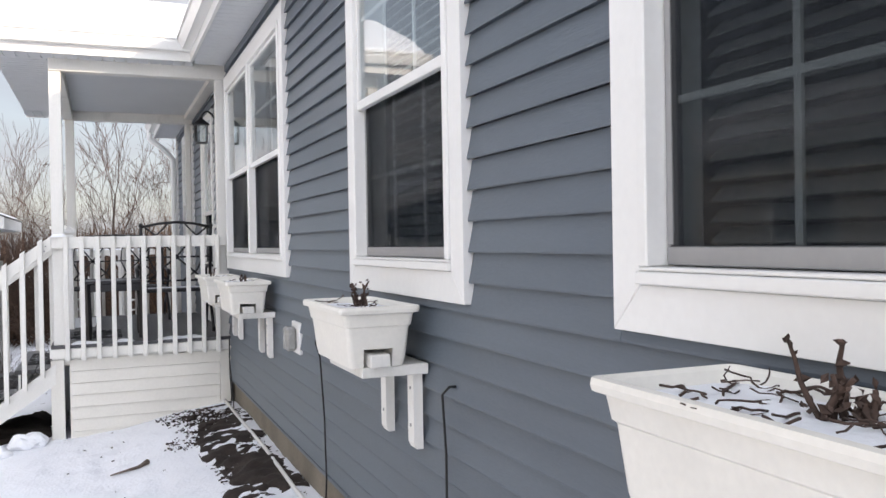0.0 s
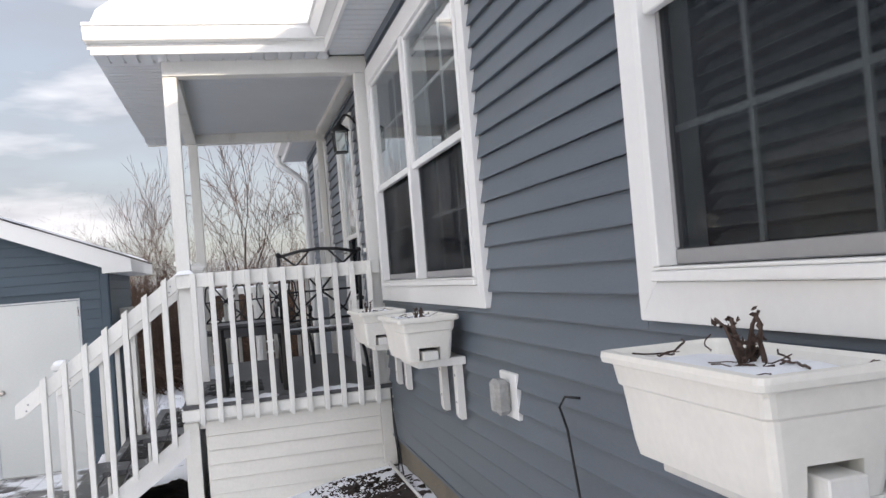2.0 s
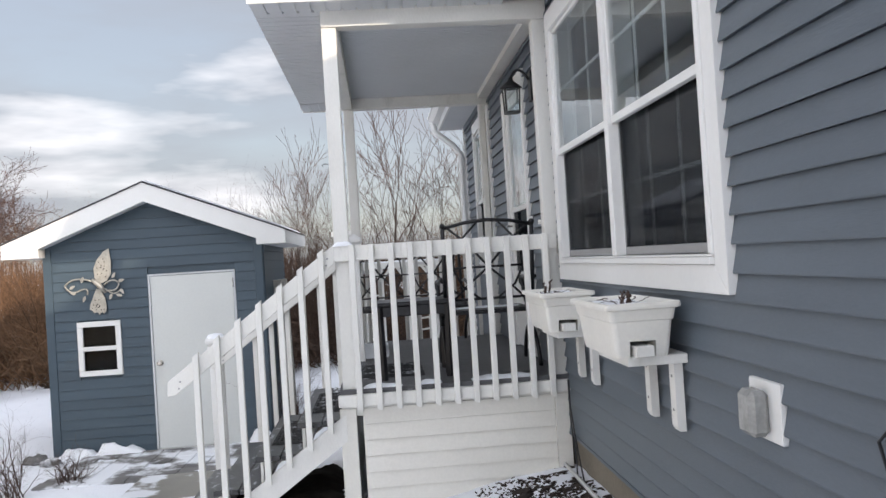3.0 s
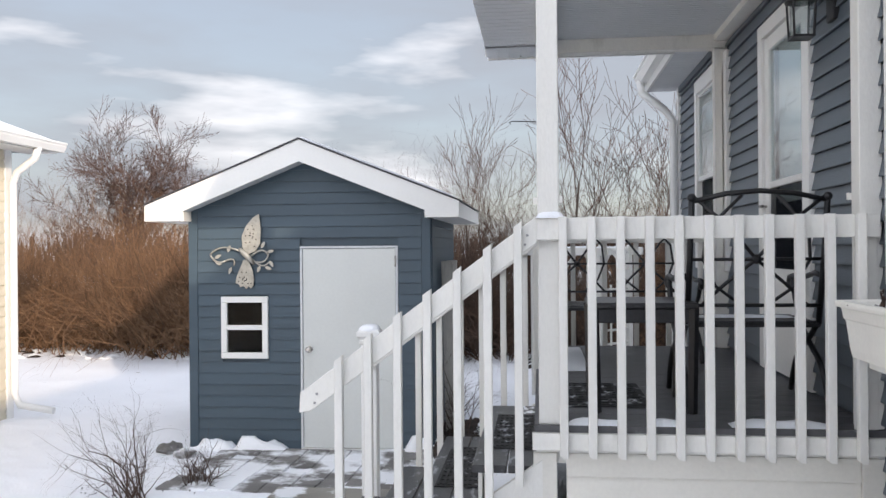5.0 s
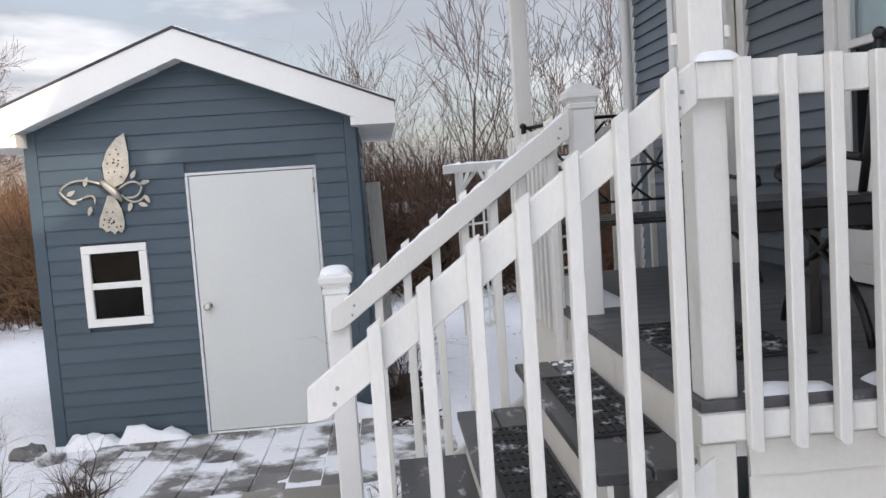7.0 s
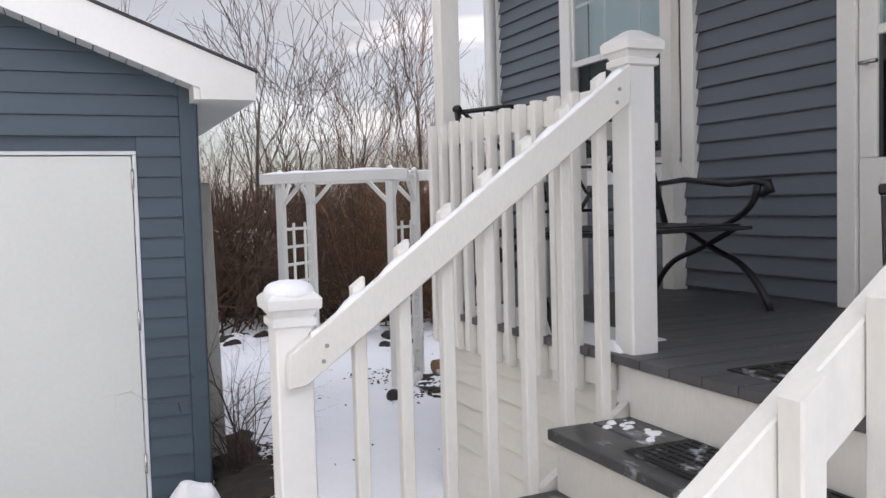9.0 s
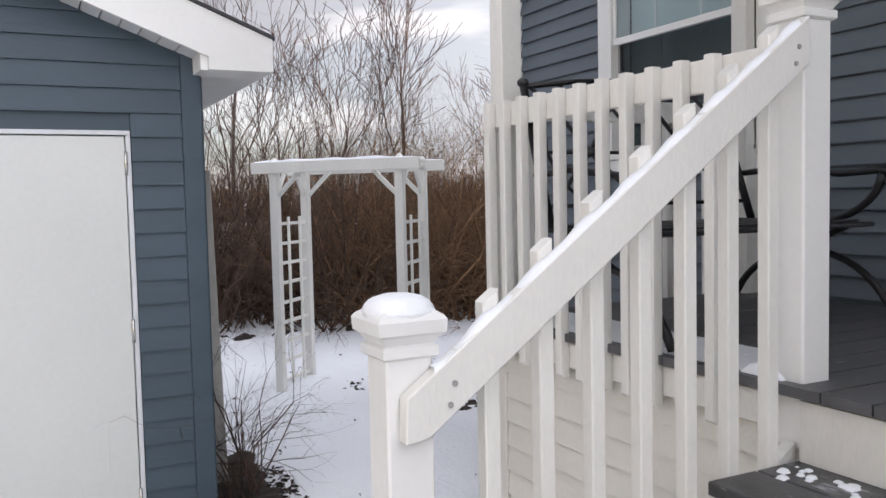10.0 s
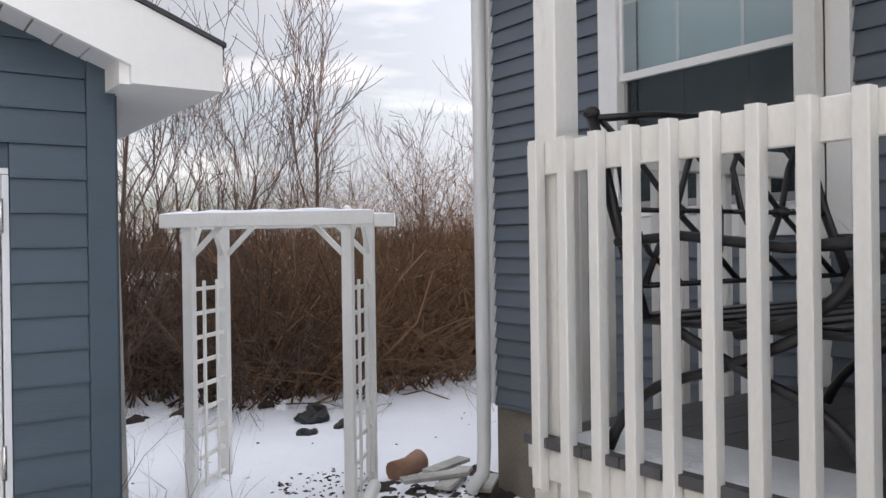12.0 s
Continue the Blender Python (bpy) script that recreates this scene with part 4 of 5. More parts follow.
# ---- porch furniture ----
def seat_set(name, at, turn, w, h, label, category, panels):
    """A black wrought-iron seat w wide, h high, with star scrollwork in the back, scrolled arms and crossed legs; it faces -y."""
    c = thing(name, label, category, at=at)
    c.rotation_euler = (0, 0, radians(turn))
    r, hw = 0.011, w / 2
    by0, by1 = 0.22, 0.34
    bm = bmesh.new()
    box(bm, -hw, hw, -0.24, 0.24, 0.385, 0.405, 0.006)
    part("seat_frame", bm, DARK_TABLE, c)
    n = int(w / 0.075)
    for k in range(6):
        y = -0.20 + k * 0.078
        part("seat_slat", boxed(-hw + 0.02, hw - 0.02, y, y + 0.045, 0.4055, 0.414, 0.002), DARK_TABLE, c)
    def back(u, v):
        return (u, by0 + (by1 - by0) * v, 0.42 + (h - 0.42) * v)
    bm = bmesh.new()
    for s in (-1, 1):
        tube(bm, [(s * hw, by0 - 0.02, 0.40), back(s * hw, 0.5), back(s * hw, 1.0)], r * 1.3, 8)
        bmesh.ops.create_icosphere(bm, subdivisions=2, radius=0.021, matrix=Matrix.Translation(back(s * hw, 1.0)))
    tube(bm, [back(-hw, 0.97), back(-hw * 0.5, 1.03), back(0, 1.05), back(hw * 0.5, 1.03), back(hw, 0.97)], r * 1.1, 8)
    tube(bm, [back(-hw, 0.12), back(hw, 0.12)], 0.009, 6)
    part("backrest_frame", bm, BLACK_METAL, c)
    pw = w / panels
    for k in range(panels):
        u0 = -hw + pw * (k + 0.5)
        bm = bmesh.new()
        a = pw * 0.5
        tube(bm, [back(u0 - a, 0.5), back(u0 + a, 0.5)], 0.008, 6)
        for s in (-1, 1):
            tube(bm, [back(u0 + s * a * 0.95, 1.0), back(u0 + s * a * 0.45, 0.78), back(u0, 0.5), back(u0 - s * a * 0.45, 0.3), back(u0 - s * a * 0.8, 0.12)], 0.009, 6)
            tube(bm, [back(u0 + s * a * 0.25, 1.02), back(u0 + s * a * 0.75, 0.75), back(u0 + s * a * 0.8, 0.5), back(u0 + s * a * 0.6, 0.28), back(u0 + s * a * 0.2, 0.12)], 0.008, 6)
        part("star_scrollwork", bm, BLACK_METAL, c, "looping iron star scrollwork")
        bm = bmesh.new()
        p = Vector(back(u0, 0.5))
        bmesh.ops.create_icosphere(bm, subdivisions=2, radius=0.024, matrix=Matrix.Translation(p))
        part("rosette", bm, BLACK_METAL, c)
    for s in (-1, 1):
        x = s * (hw + 0.015)
        bm = bmesh.new()
        tube(bm, [(x, 0.26, 0.62), (x, 0.1, 0.635), (x, -0.12, 0.60), (x, -0.24, 0.61), (x, -0.29, 0.60), (x, -0.30, 0.565), (x, -0.265, 0.55)], [0.014, 0.014, 0.014, 0.016, 0.02, 0.02, 0.014], 8)
        tube(bm, curve((x, -0.25, 0.60), (x, -0.24, 0.44), (x, -0.02, 0.38), 8), 0.014, 8)
        part("armrest", bm, BLACK_METAL, c)
        bm = bmesh.new()
        tube(bm, curve((x, 0.14, 0.40), (x, 0.0, 0.30), (x, -0.14, 0.24), 5) + curve((x, -0.14, 0.24), (x, -0.24, 0.18), (x, -0.30, 0.012), 6)[1:], 0.014, 8)
        part("front_leg", bm, BLACK_METAL, c)
        bm = bmesh.new()
        tube(bm, curve((x, -0.16, 0.40), (x, -0.02, 0.30), (x, 0.12, 0.24), 5) + curve((x, 0.12, 0.24), (x, 0.24, 0.18), (x, 0.29, 0.012), 6)[1:], 0.014, 8)
        part("back_leg", bm, BLACK_METAL, c)
    return c


LOVE = seat_set("patio_loveseat", (-0.895, 2.30, DECK_Z), 0, 1.0, 1.015, "black wrought-iron loveseat with star scrollwork back on the deck", "bench", 2)
LOVE.scale = (1, 1.3, 0.90)
seat_set("patio_chair", (-0.42, 0.66, DECK_Z), 180, 0.60, 0.99, "black wrought-iron high-back chair behind the front railing", "chair", 1)
bm = bmesh.new()
heap(bm, -0.68, -0.16, 0.60, 0.80, DECK_Z + 0.412, 0.008, 14, 8, seed=31, rough=0.9)
part("seat_snow", bm, SNOW, None, "patchy snow on the seat of the chair", category="snow")

tb = thing("patio_table", "small black metal patio table on the deck", "table", at=(-0.945, 0.51, DECK_Z))
tb.scale = (0.94, 0.94, 1.0)
part("tabletop", boxed(-0.26, 0.26, -0.26, 0.26, 0.482, 0.51, 0.006), DARK_TABLE, tb)
part("apron", boxed(-0.235, 0.235, -0.235, 0.235, 0.415, 0.4815, 0.004), DARK_TABLE, tb)
for sx in (-1, 1):
    for sy in (-1, 1):
        bm = bmesh.new()
        stick(bm, (sx * 0.23, sy * 0.23, 0.0), (sx * 0.24, sy * 0.24, 0.481), 0.034, 0.034)
        part("leg", bm, DARK_TABLE, tb)


# small hardware on the porch
hk = thing("plant_hook", "thin metal plant hook on the back porch post", "hook", at=(PX, PY - 0.05, 2.72))
bm = bmesh.new()
tube(bm, [(0.0, 0.0, 0.0), (-0.12, 0.0, 0.005), (-0.22, 0.0, 0.01), (-0.235, 0.0, 0.0), (-0.225, 0.0, -0.015)], 0.004, 6)
part("hook_rod", bm, BLACK_METAL, hk)
for y in (-0.062, 1.392):
    for x, z in ((-2.40, 1.10), (-2.41, 1.06), (-1.47, 1.79), (-1.48, 1.75)):
        bm = bmesh.new()
        yy = -0.037 if y < 0 else 1.4095
        tube(bm, [(x, yy, z), (x, yy - 0.003, z)], 0.006, 8)
        part("screw_head", bm, GREYF, stairs, "grey screw head")

# ---- the shed ----
SHX0, SHX1, SHY, SHD = -4.66, -2.39, 3.83, 1.95
SC = -3.545
EZ, PKZ = 2.10, 2.60
SSL = 0.398
shed = thing("shed", "small slate-blue vinyl sided garden shed with white trim and pale door", "shed")
DX0, DX1, DZ1 = -3.60, -2.69, 1.772
bm = bmesh.new()
z0 = -0.12
def gable_z(x):
    return 2.60 - abs(x - SC) * SSL
pts = [(SHX0 + 0.02, z0), (DX0, z0), (DX0, DZ1), (DX1, DZ1), (DX1, z0), (SHX1 - 0.02, z0), (SHX1 - 0.02, gable_z(SHX1)), (SC, gable_z(SC)), (SHX0 + 0.02, gable_z(SHX0))]
box(bm, SHX0 + 0.02, DX0, SHY + 0.02, SHY + 0.08, z0, DZ1)
box(bm, DX1, SHX1 - 0.02, SHY + 0.02, SHY + 0.08, z0, DZ1)
prism(bm, [(SHX0 + 0.02, DZ1 + 0.001), (SHX1 - 0.02, DZ1 + 0.001), (SHX1 - 0.02, gable_z(SHX1)), (SC, gable_z(SC)), (SHX0 + 0.02, gable_z(SHX0))], "y", SHY + 0.02, SHY + 0.08)
box(bm, SHX0 + 0.02, SHX0 + 0.08, SHY + 0.081, SHY + SHD, z0, 2.10)
box(bm, SHX1 - 0.08, SHX1 - 0.02, SHY + 0.081, SHY + SHD, z0, 2.10)
prism(bm, [(SHX0 + 0.081, z0), (SHX1 - 0.081, z0), (SHX1 - 0.081, gable_z(SHX1)), (SC, gable_z(SC)), (SHX0 + 0.081, gable_z(SHX0))], "y", SHY + SHD - 0.06, SHY + SHD)
shed_wall = part("wall", bm, SHED_SIDING, shed)
part("floor", boxed(SHX0 + 0.09, SHX1 - 0.09, SHY + 0.09, SHY + SHD - 0.07, z0, -0.05), GREY_WOOD, shed)
FY = SHY - 0.21
bm = bmesh.new()
xe0, xe1 = SC - 1.455, SC + 1.440
def rz(x):
    return 2.74 - abs(x - SC) * SSL
prism(bm, [(xe0, rz(xe0) - 0.014), (xe0, rz(xe0)), (SC, 2.74), (xe1, rz(xe1)), (xe1, rz(xe1) - 0.014), (SC, 2.724)], "y", FY - 0.01, SHY + SHD + 0.2)
part("roof", bm, SHINGLE, shed, "thin dark shingle roof with a dusting of snow")
bm = bmesh.new()
prism(bm, [(xe0 + 0.06, rz(xe0 + 0.06) + 0.004), (xe0 + 0.1, rz(xe0 + 0.1) + 0.018), (SC, 2.762), (xe1 - 0.1, rz(xe1 - 0.1) + 0.018), (xe1 - 0.05, rz(xe1 - 0.05) + 0.004), (SC, 2.744)], "y", FY + 0.10, SHY + SHD + 0.15)
part("roof_snow", bm, SNOW, shed, "thin snow on the shed roof")
for s in (-1, 1):
    bm = bmesh.new()
    xe = SC + (1.430 if s > 0 else -1.445)
    xi = SHX1 if s > 0 else SHX0
    zb = rz(xe) - 0.156
    prism(bm, [(SC, 2.722), (xe, rz(xe) - 0.016), (xe, zb), (xi, zb), (xi, rz(xi) - 0.212), (SC, 2.528)], "y", FY, FY + 0.022)
    part("rake_board", bm, WHITE, shed, "broad white rake board")
for s in (-1, 1):
    bm = bmesh.new()
    xe = SC + (1.430 if s > 0 else -1.445)
    xi = SHX1 if s > 0 else SHX0
    zb = rz(xe) - 0.156
    prism(bm, [(xe, zb), (xe, zb + 0.02), (xi, zb + 0.02), (xi, zb)], "y", FY + 0.023, SHY + SHD + 0.2)
    prism(bm, [(xe - s * 0.001, zb + 0.021), (xe - s * 0.001, rz(xe) - 0.02), (xe - s * 0.022, rz(xe) - 0.014), (xe - s * 0.022, zb + 0.021)], "y", FY + 0.023, SHY + SHD + 0.2)
    box(bm, min(xi - s * 0.03, xi), max(xi - s * 0.03, xi), FY + 0.023, SHY + 0.018, zb, rz(xi) - 0.19)
    part("eave_box", bm, WHITE, shed, "boxed white eave and soffit")
for s in (-1, 1):
    n = 15
    for i in range(n):
        bm = bmesh.new()
        xa, xb = SC + s * (i * 1.13 / n), SC + s * ((i + 1) * 1.13 / n - 0.006)
        za, zc = rz(xa) - 0.205, rz(xb) - 0.205
        prism(bm, [(xa, za), (xb, zc), (xb, zc + 0.012), (xa, za + 0.012)], "y", FY + 0.024, SHY + 0.018)
        part("soffit_panel", bm, SOFFIT, shed, "grey-white ribbed soffit under the gable")
for x in (SHX0, SHX1):
    bm = bmesh.new()
    s = 1 if x == SHX1 else -1
    a, b = (x - 0.085, x) if s > 0 else (x, x + 0.085)
    box(bm, a, b, SHY - 0.012, SHY + 0.019, z0, gable_z(x) + 0.05, 0.003)
    a, b = (x - 0.019, x + 0.012) if s > 0 else (x - 0.012, x + 0.019)
    box(bm, a, b, SHY + 0.0195, SHY + 0.10, z0, 2.10, 0.003)
    part("corner_post", bm, SHED_SIDING, shed, "slate-blue corner post")
d = new("shed_door")
d.parent = shed
tagged(d, "flush pale grey shed door, closed")
bm = bmesh.new()
box(bm, DX0 + 0.002, DX0 + 0.022, SHY - 0.012, SHY + 0.07, z0 + 0.02, DZ1 - 0.022, 0.002)
box(bm, DX1 - 0.022, DX1 - 0.002, SHY - 0.012, SHY + 0.07, z0 + 0.02, DZ1 - 0.022, 0.002)
box(bm, DX0 + 0.002, DX1 - 0.002, SHY - 0.012, SHY + 0.07, DZ1 - 0.021, DZ1 - 0.002, 0.002)
part("door_frame", bm, SOFFIT, d, "thin grey-white door frame")
part("door_leaf", boxed(DX0 + 0.026, DX1 - 0.026, SHY - 0.004, SHY + 0.04, z0 + 0.05, DZ1 - 0.026, 0.003), SHED_DOOR, d)
part("threshold", boxed(DX0 + 0.003, DX1 - 0.003, SHY - 0.03, SHY + 0.07, z0, z0 + 0.045, 0.003), WHITE, d, "white threshold")
bm = bmesh.new()
kx, kz = DX0 + 0.085, 0.83
tube(bm, [(kx, SHY - 0.005, kz), (kx, SHY - 0.012, kz)], 0.030, 14)
tube(bm, [(kx, SHY - 0.012, kz), (kx, SHY - 0.035, kz), (kx, SHY - 0.045, kz), (kx, SHY - 0.062, kz), (kx, SHY - 0.068, kz)], [0.011, 0.011, 0.022, 0.026, 0.016], 14)
part("door_knob", bm, CHROME, d, "satin metal knob")
for zz in (0.12, 0.86, 1.58):
    bm = bmesh.new()
    tube(bm, [(DX1 - 0.024, SHY - 0.014, zz), (DX1 - 0.024, SHY - 0.014, zz + 0.10)], 0.007, 8)
    part("hinge", bm, CHROME, d)
# shed window
SW = (-4.345, -3.900, 0.742, 1.312)
w = new("shed_window")
w.parent = shed
tagged(w, "small white single-hung shed window")
a, b, c0, c1 = SW
bm = bmesh.new()
t = 0.055
for q in ((a, b, c0, c0 + t), (a, b, c1 - t, c1), (a, a + t, c0 + t + 0.001, c1 - t - 0.001), (b - t, b, c0 + t + 0.001, c1 - t - 0.001), (a + t, b - t, (c0 + c1) / 2 - 0.022, (c0 + c1) / 2 + 0.022)):
    box(bm, q[0], q[1], SHY - 0.03, SHY + 0.019, q[2], q[3], 0.003)
part("frame", bm, WHITE, w)
part("pane", boxed(a + t, b - t, SHY - 0.004, SHY - 0.001, c0 + t, (c0 + c1) / 2 - 0.022), DIM_GLASS, w, "dark lower glass")
part("pane", boxed(a + t, b - t, SHY - 0.004, SHY - 0.001, (c0 + c1) / 2 + 0.022, c1 - t), DIM_GLASS, w, "dark upper glass")
# no room here: a dark sheet on the wall paints its shade
part("backing", boxed(a + t, b - t, SHY + 0.012, SHY + 0.0185, c0 + t, c1 - t), ROOM_SHADE, w, "flat dark sheet standing in for the unlit room")


# ---- butterfly ornament ----
bf = thing("metal_ornament", "galvanised metal butterfly wall ornament with scrolling vine on the shed wall", "wall ornament", at=(-4.10, SHY - 0.03, 1.665))
bf.scale = (1.13, 1, 1.13)


def wing(pts, name, label):
    bm = bmesh.new()
    prism(bm, pts, "y", -0.004, 0.004)
    ob = part(name, bm, GALV, bf, label)
    bm = bmesh.new()
    us, vs = [p[0] for p in pts], [p[1] for p in pts]
    rnd = random.Random(4)
    cu, cv = sum(us) / len(us), sum(vs) / len(vs)
    for k in range(14):
        a, r = rnd.uniform(0, math.tau), rnd.uniform(0.1, 0.75)
        i = int(a / math.tau * len(pts)) % len(pts)
        u, v = cu + (pts[i][0] - cu) * r, cv + (pts[i][1] - cv) * r
        tube(bm, [(u, -0.0045, v), (u, -0.006, v)], 0.006, 6)
    part("punched_dots", bm, BLACK_PLASTIC, ob, "dark punched dots")
    return ob


wing([(0.01, 0.03), (0.08, 0.06), (0.12, 0.12), (0.125, 0.24), (0.11, 0.36), (0.06, 0.33), (0.0, 0.26), (-0.035, 0.18), (-0.03, 0.09)], "upper_wing", "spotted upper wing")
wing([(0.02, -0.02), (0.055, -0.10), (0.065, -0.17), (0.06, -0.22), (0.04, -0.245), (0.02, -0.225), (0.0, -0.25), (-0.025, -0.225), (-0.05, -0.235), (-0.065, -0.21), (-0.09, -0.20), (-0.08, -0.15), (-0.05, -0.08), (-0.02, -0.01)], "lower_wing", "scalloped lower wing")
bm = bmesh.new()
tube(bm, [(-0.05, -0.018, 0.08), (-0.02, -0.02, 0.05), (0.03, -0.02, 0.0), (0.07, -0.018, -0.05)], [0.012, 0.022, 0.024, 0.010], 10)
part("butterfly_body", bm, GALV, bf, "segmented body")
bm = bmesh.new()
tube(bm, curve((-0.05, -0.01, 0.06), (-0.22, -0.01, 0.13), (-0.30, -0.01, 0.03), 10), 0.008, 6)
tube(bm, curve((-0.30, -0.01, 0.03), (-0.25, -0.01, -0.06), (-0.17, -0.01, -0.02), 10), 0.008, 6)
tube(bm, curve((-0.17, -0.01, -0.02), (-0.08, -0.01, 0.02), (-0.10, -0.01, -0.06), 10), 0.007, 6)
tube(bm, curve((0.05, -0.01, 0.02), (0.14, -0.01, 0.10), (0.19, -0.01, 0.03), 10), 0.008, 6)
tube(bm, curve((0.19, -0.01, 0.03), (0.17, -0.01, -0.05), (0.09, -0.01, -0.03), 10), 0.008, 6)
tube(bm, curve((0.06, -0.01, -0.01), (0.14, -0.01, -0.10), (0.20, -0.01, -0.03), 10), 0.007, 6)
part("vine_scroll", bm, GALV, bf, "curling vine")
for u, v, a in ((-0.26, 0.0, 30), (-0.20, -0.05, 160), (-0.12, -0.07, 250), (-0.15, 0.05, 70), (0.13, 0.08, 60), (0.18, 0.05, 10), (0.20, -0.02, -60), (0.12, -0.06, 250), (0.16, -0.07, -20)):
    bm = bmesh.new()
    c, s = math.cos(radians(a)), math.sin(radians(a))
    prism(bm, [(u + c * p - s * q, v + s * p + c * q) for p, q in ((0, 0), (0.02, 0.014), (0.045, 0.010), (0.062, 0), (0.045, -0.010), (0.02, -0.014))], "y", -0.016, -0.011)
    part("vine_leaf", bm, GALV, bf)

# boards leaning by the shed side
for k, (xx, yy) in enumerate(((-2.31, 4.35), (-2.30, 4.50), (-2.31, 4.62), (-2.30, 4.78))):
    bm = bmesh.new()
    stick(bm, (xx + 0.035, yy, -0.05), (xx, yy, 1.62 - 0.03 * (k % 3)), 0.10, 0.022, up=(0, 1, 0), bevel=0.003)
    part("leaning_board", bm, GREY_WOOD, None, "weathered grey board leaning upright against the shed side", category="board", group="boards against the shed")


# ---- arbor ----
def arbor():
    a = thing("garden_arbor", "white wooden garden arbor with lattice sides standing in the snow", "arbor", at=(-0.97, 5.80, 0.0))
    a.rotation_euler = (0, 0, radians(-44))
    W, D, H = 0.48, 0.24, 1.755
    z0 = 0.02
    for sx in (-1, 1):
        for sy in (-1, 1):
            bm = bmesh.new()
            box(bm, sx * W - 0.03, sx * W + 0.03, sy * D - 0.03, sy * D + 0.03, z0 - 0.1, H - 0.04, 0.003)
            p = part("post", bm, PAINT, a)
            bm = bmesh.new()
            lathe(bm, (sx * W, sy * D, H), [(0.02, -0.04), (0.03, -0.02), (0.022, 0.0), (0.008, 0.01)], 10)
            part("finial", bm, PAINT, p)
        for sy in (-1, 1):
            bm = bmesh.new()
            stick(bm, (sx * (W - 0.03), sy * D, H - 0.26), (sx * (W - 0.21), sy * D, H - 0.08), 0.02, 0.03)
            part("corner_brace", bm, PAINT, a)
            bm = bmesh.new()
            stick(bm, (sx * W, sy * (D - 0.03), H - 0.26), (sx * W, sy * 0.10, H - 0.10), 0.02, 0.03)
            part("corner_brace", bm, PAINT, a)
        for k in range(9):
            z = 0.12 + k * 0.145
            part("lattice_rung", boxed(sx * W - 0.012, sx * W + 0.012, -D + 0.031, D - 0.031, z, z + 0.022, 0.001), PAINT, a)
        for y in (-0.09, 0.09):
            part("lattice_upright", boxed(sx * W + 0.013, sx * W + 0.028, y - 0.011, y + 0.011, 0.10, 1.34, 0.001), PAINT, a)
    for sy in (-1, 1):
        part("beam", boxed(-W - 0.16, W + 0.16, sy * (D + 0.033) - 0.018, sy * (D + 0.033) + 0.018, H - 0.10, H - 0.02, 0.003), PAINT, a)
    for k in range(7):
        x = -W + k * 2 * W / 6
        part("cross_slat", boxed(x - 0.014, x + 0.014, -D, D, H - 0.075, H - 0.045), PAINT, a)
    bm = bmesh.new()
    for sy in (-1, 1):
        heap(bm, -W - 0.15, W + 0.15, sy * (D + 0.033) - 0.018, sy * (D + 0.033) + 0.018, H - 0.0205, 0.016, 40, 4, seed=sy)
    part("snow_strip", bm, SNOW, a, "snow lying on the beams")
    return a


arbor()

# ---- things lying about ----
bm = bmesh.new()
tube(bm, [(-0.95, 4.92, 0.10), (-0.55, 5.45, 0.10)], 0.04, 12)
pv = thing("white_pipe_length", "white drain pipe with black end in the snow", "pipe", at=(0, 0, 0))
part("pipe_body", bm, WHITE, pv)
bm = bmesh.new()
tube(bm, [(-0.975, 4.885, 0.10), (-0.95, 4.92, 0.10)], 0.047, 12)
part("end_cap", bm, BLACK_PLASTIC, pv)
bm = bmesh.new()
tube(bm, [(-0.36, 5.55, 0.13), (-0.24, 5.58, 0.14), (-0.12, 5.62, 0.15)], [0.065, 0.055, 0.075], 12)
part("clay_pot", bm, TERRACOTTA, None, "brown clay pot lying on its side by the arbor", category="pot")
for k, (x, y, s, h) in enumerate(((0.00, 7.45, 0.15, 0.06), (0.10, 7.55, 0.08, 0.10), (-0.24, 7.05, 0.07, 0.025), (0.12, 7.12, 0.06, 0.045))):
    bm = bmesh.new()
    bmesh.ops.create_icosphere(bm, subdivisions=3, radius=1, matrix=Matrix.Translation((x, y, ground_z(x, y) + h * 0.4)) @ Matrix.Diagonal((s, s * 0.7, h, 1)))
    for v in bm.verts:
        v.co += v.normal * 0.05 * noise.noise(v.co * 17)
    part("black_bag", bm, BLACK_PLASTIC, None, "crumpled black plastic bag on the snow", category="bag", group="black bags on the snow")
for k, (x0, y0, x1, y1) in enumerate(((-0.12, 4.95, 0.10, 5.15), (-0.30, 5.10, 0.05, 5.35), (-0.20, 5.4, 0.15, 5.5), (-0.45, 5.3, -0.05, 5.2))):
    bm = bmesh.new()
    z = ground_z(x0, y0) + 0.03 + 0.012 * k
    stick(bm, (x0, y0, z), (x1, y1, z + 0.01), 0.10, 0.025, bevel=0.003)
    part("loose_board", bm, GREY_WOOD, None, "weathered board lying beside the house corner", category="board")

# paver path before the shed
PAV = []
rnd = random.Random(12)
path_root = thing("paver_path", "grey stone pavers half covered in snow before the shed door", "path")
for i in range(12):
    for j in range(7):
        x, y = -4.3 + i * 0.20, 2.35 + j * 0.20
        if rnd.random() < 0.04:
            continue
        z = ground_z(x, y)
        bm = bmesh.new()
        box(bm, x, x + 0.193, y, y + 0.193, z - 0.05, z + 0.018 + rnd.uniform(-0.003, 0.003), 0.005)
        part("paver", bm, PAVER, path_root)

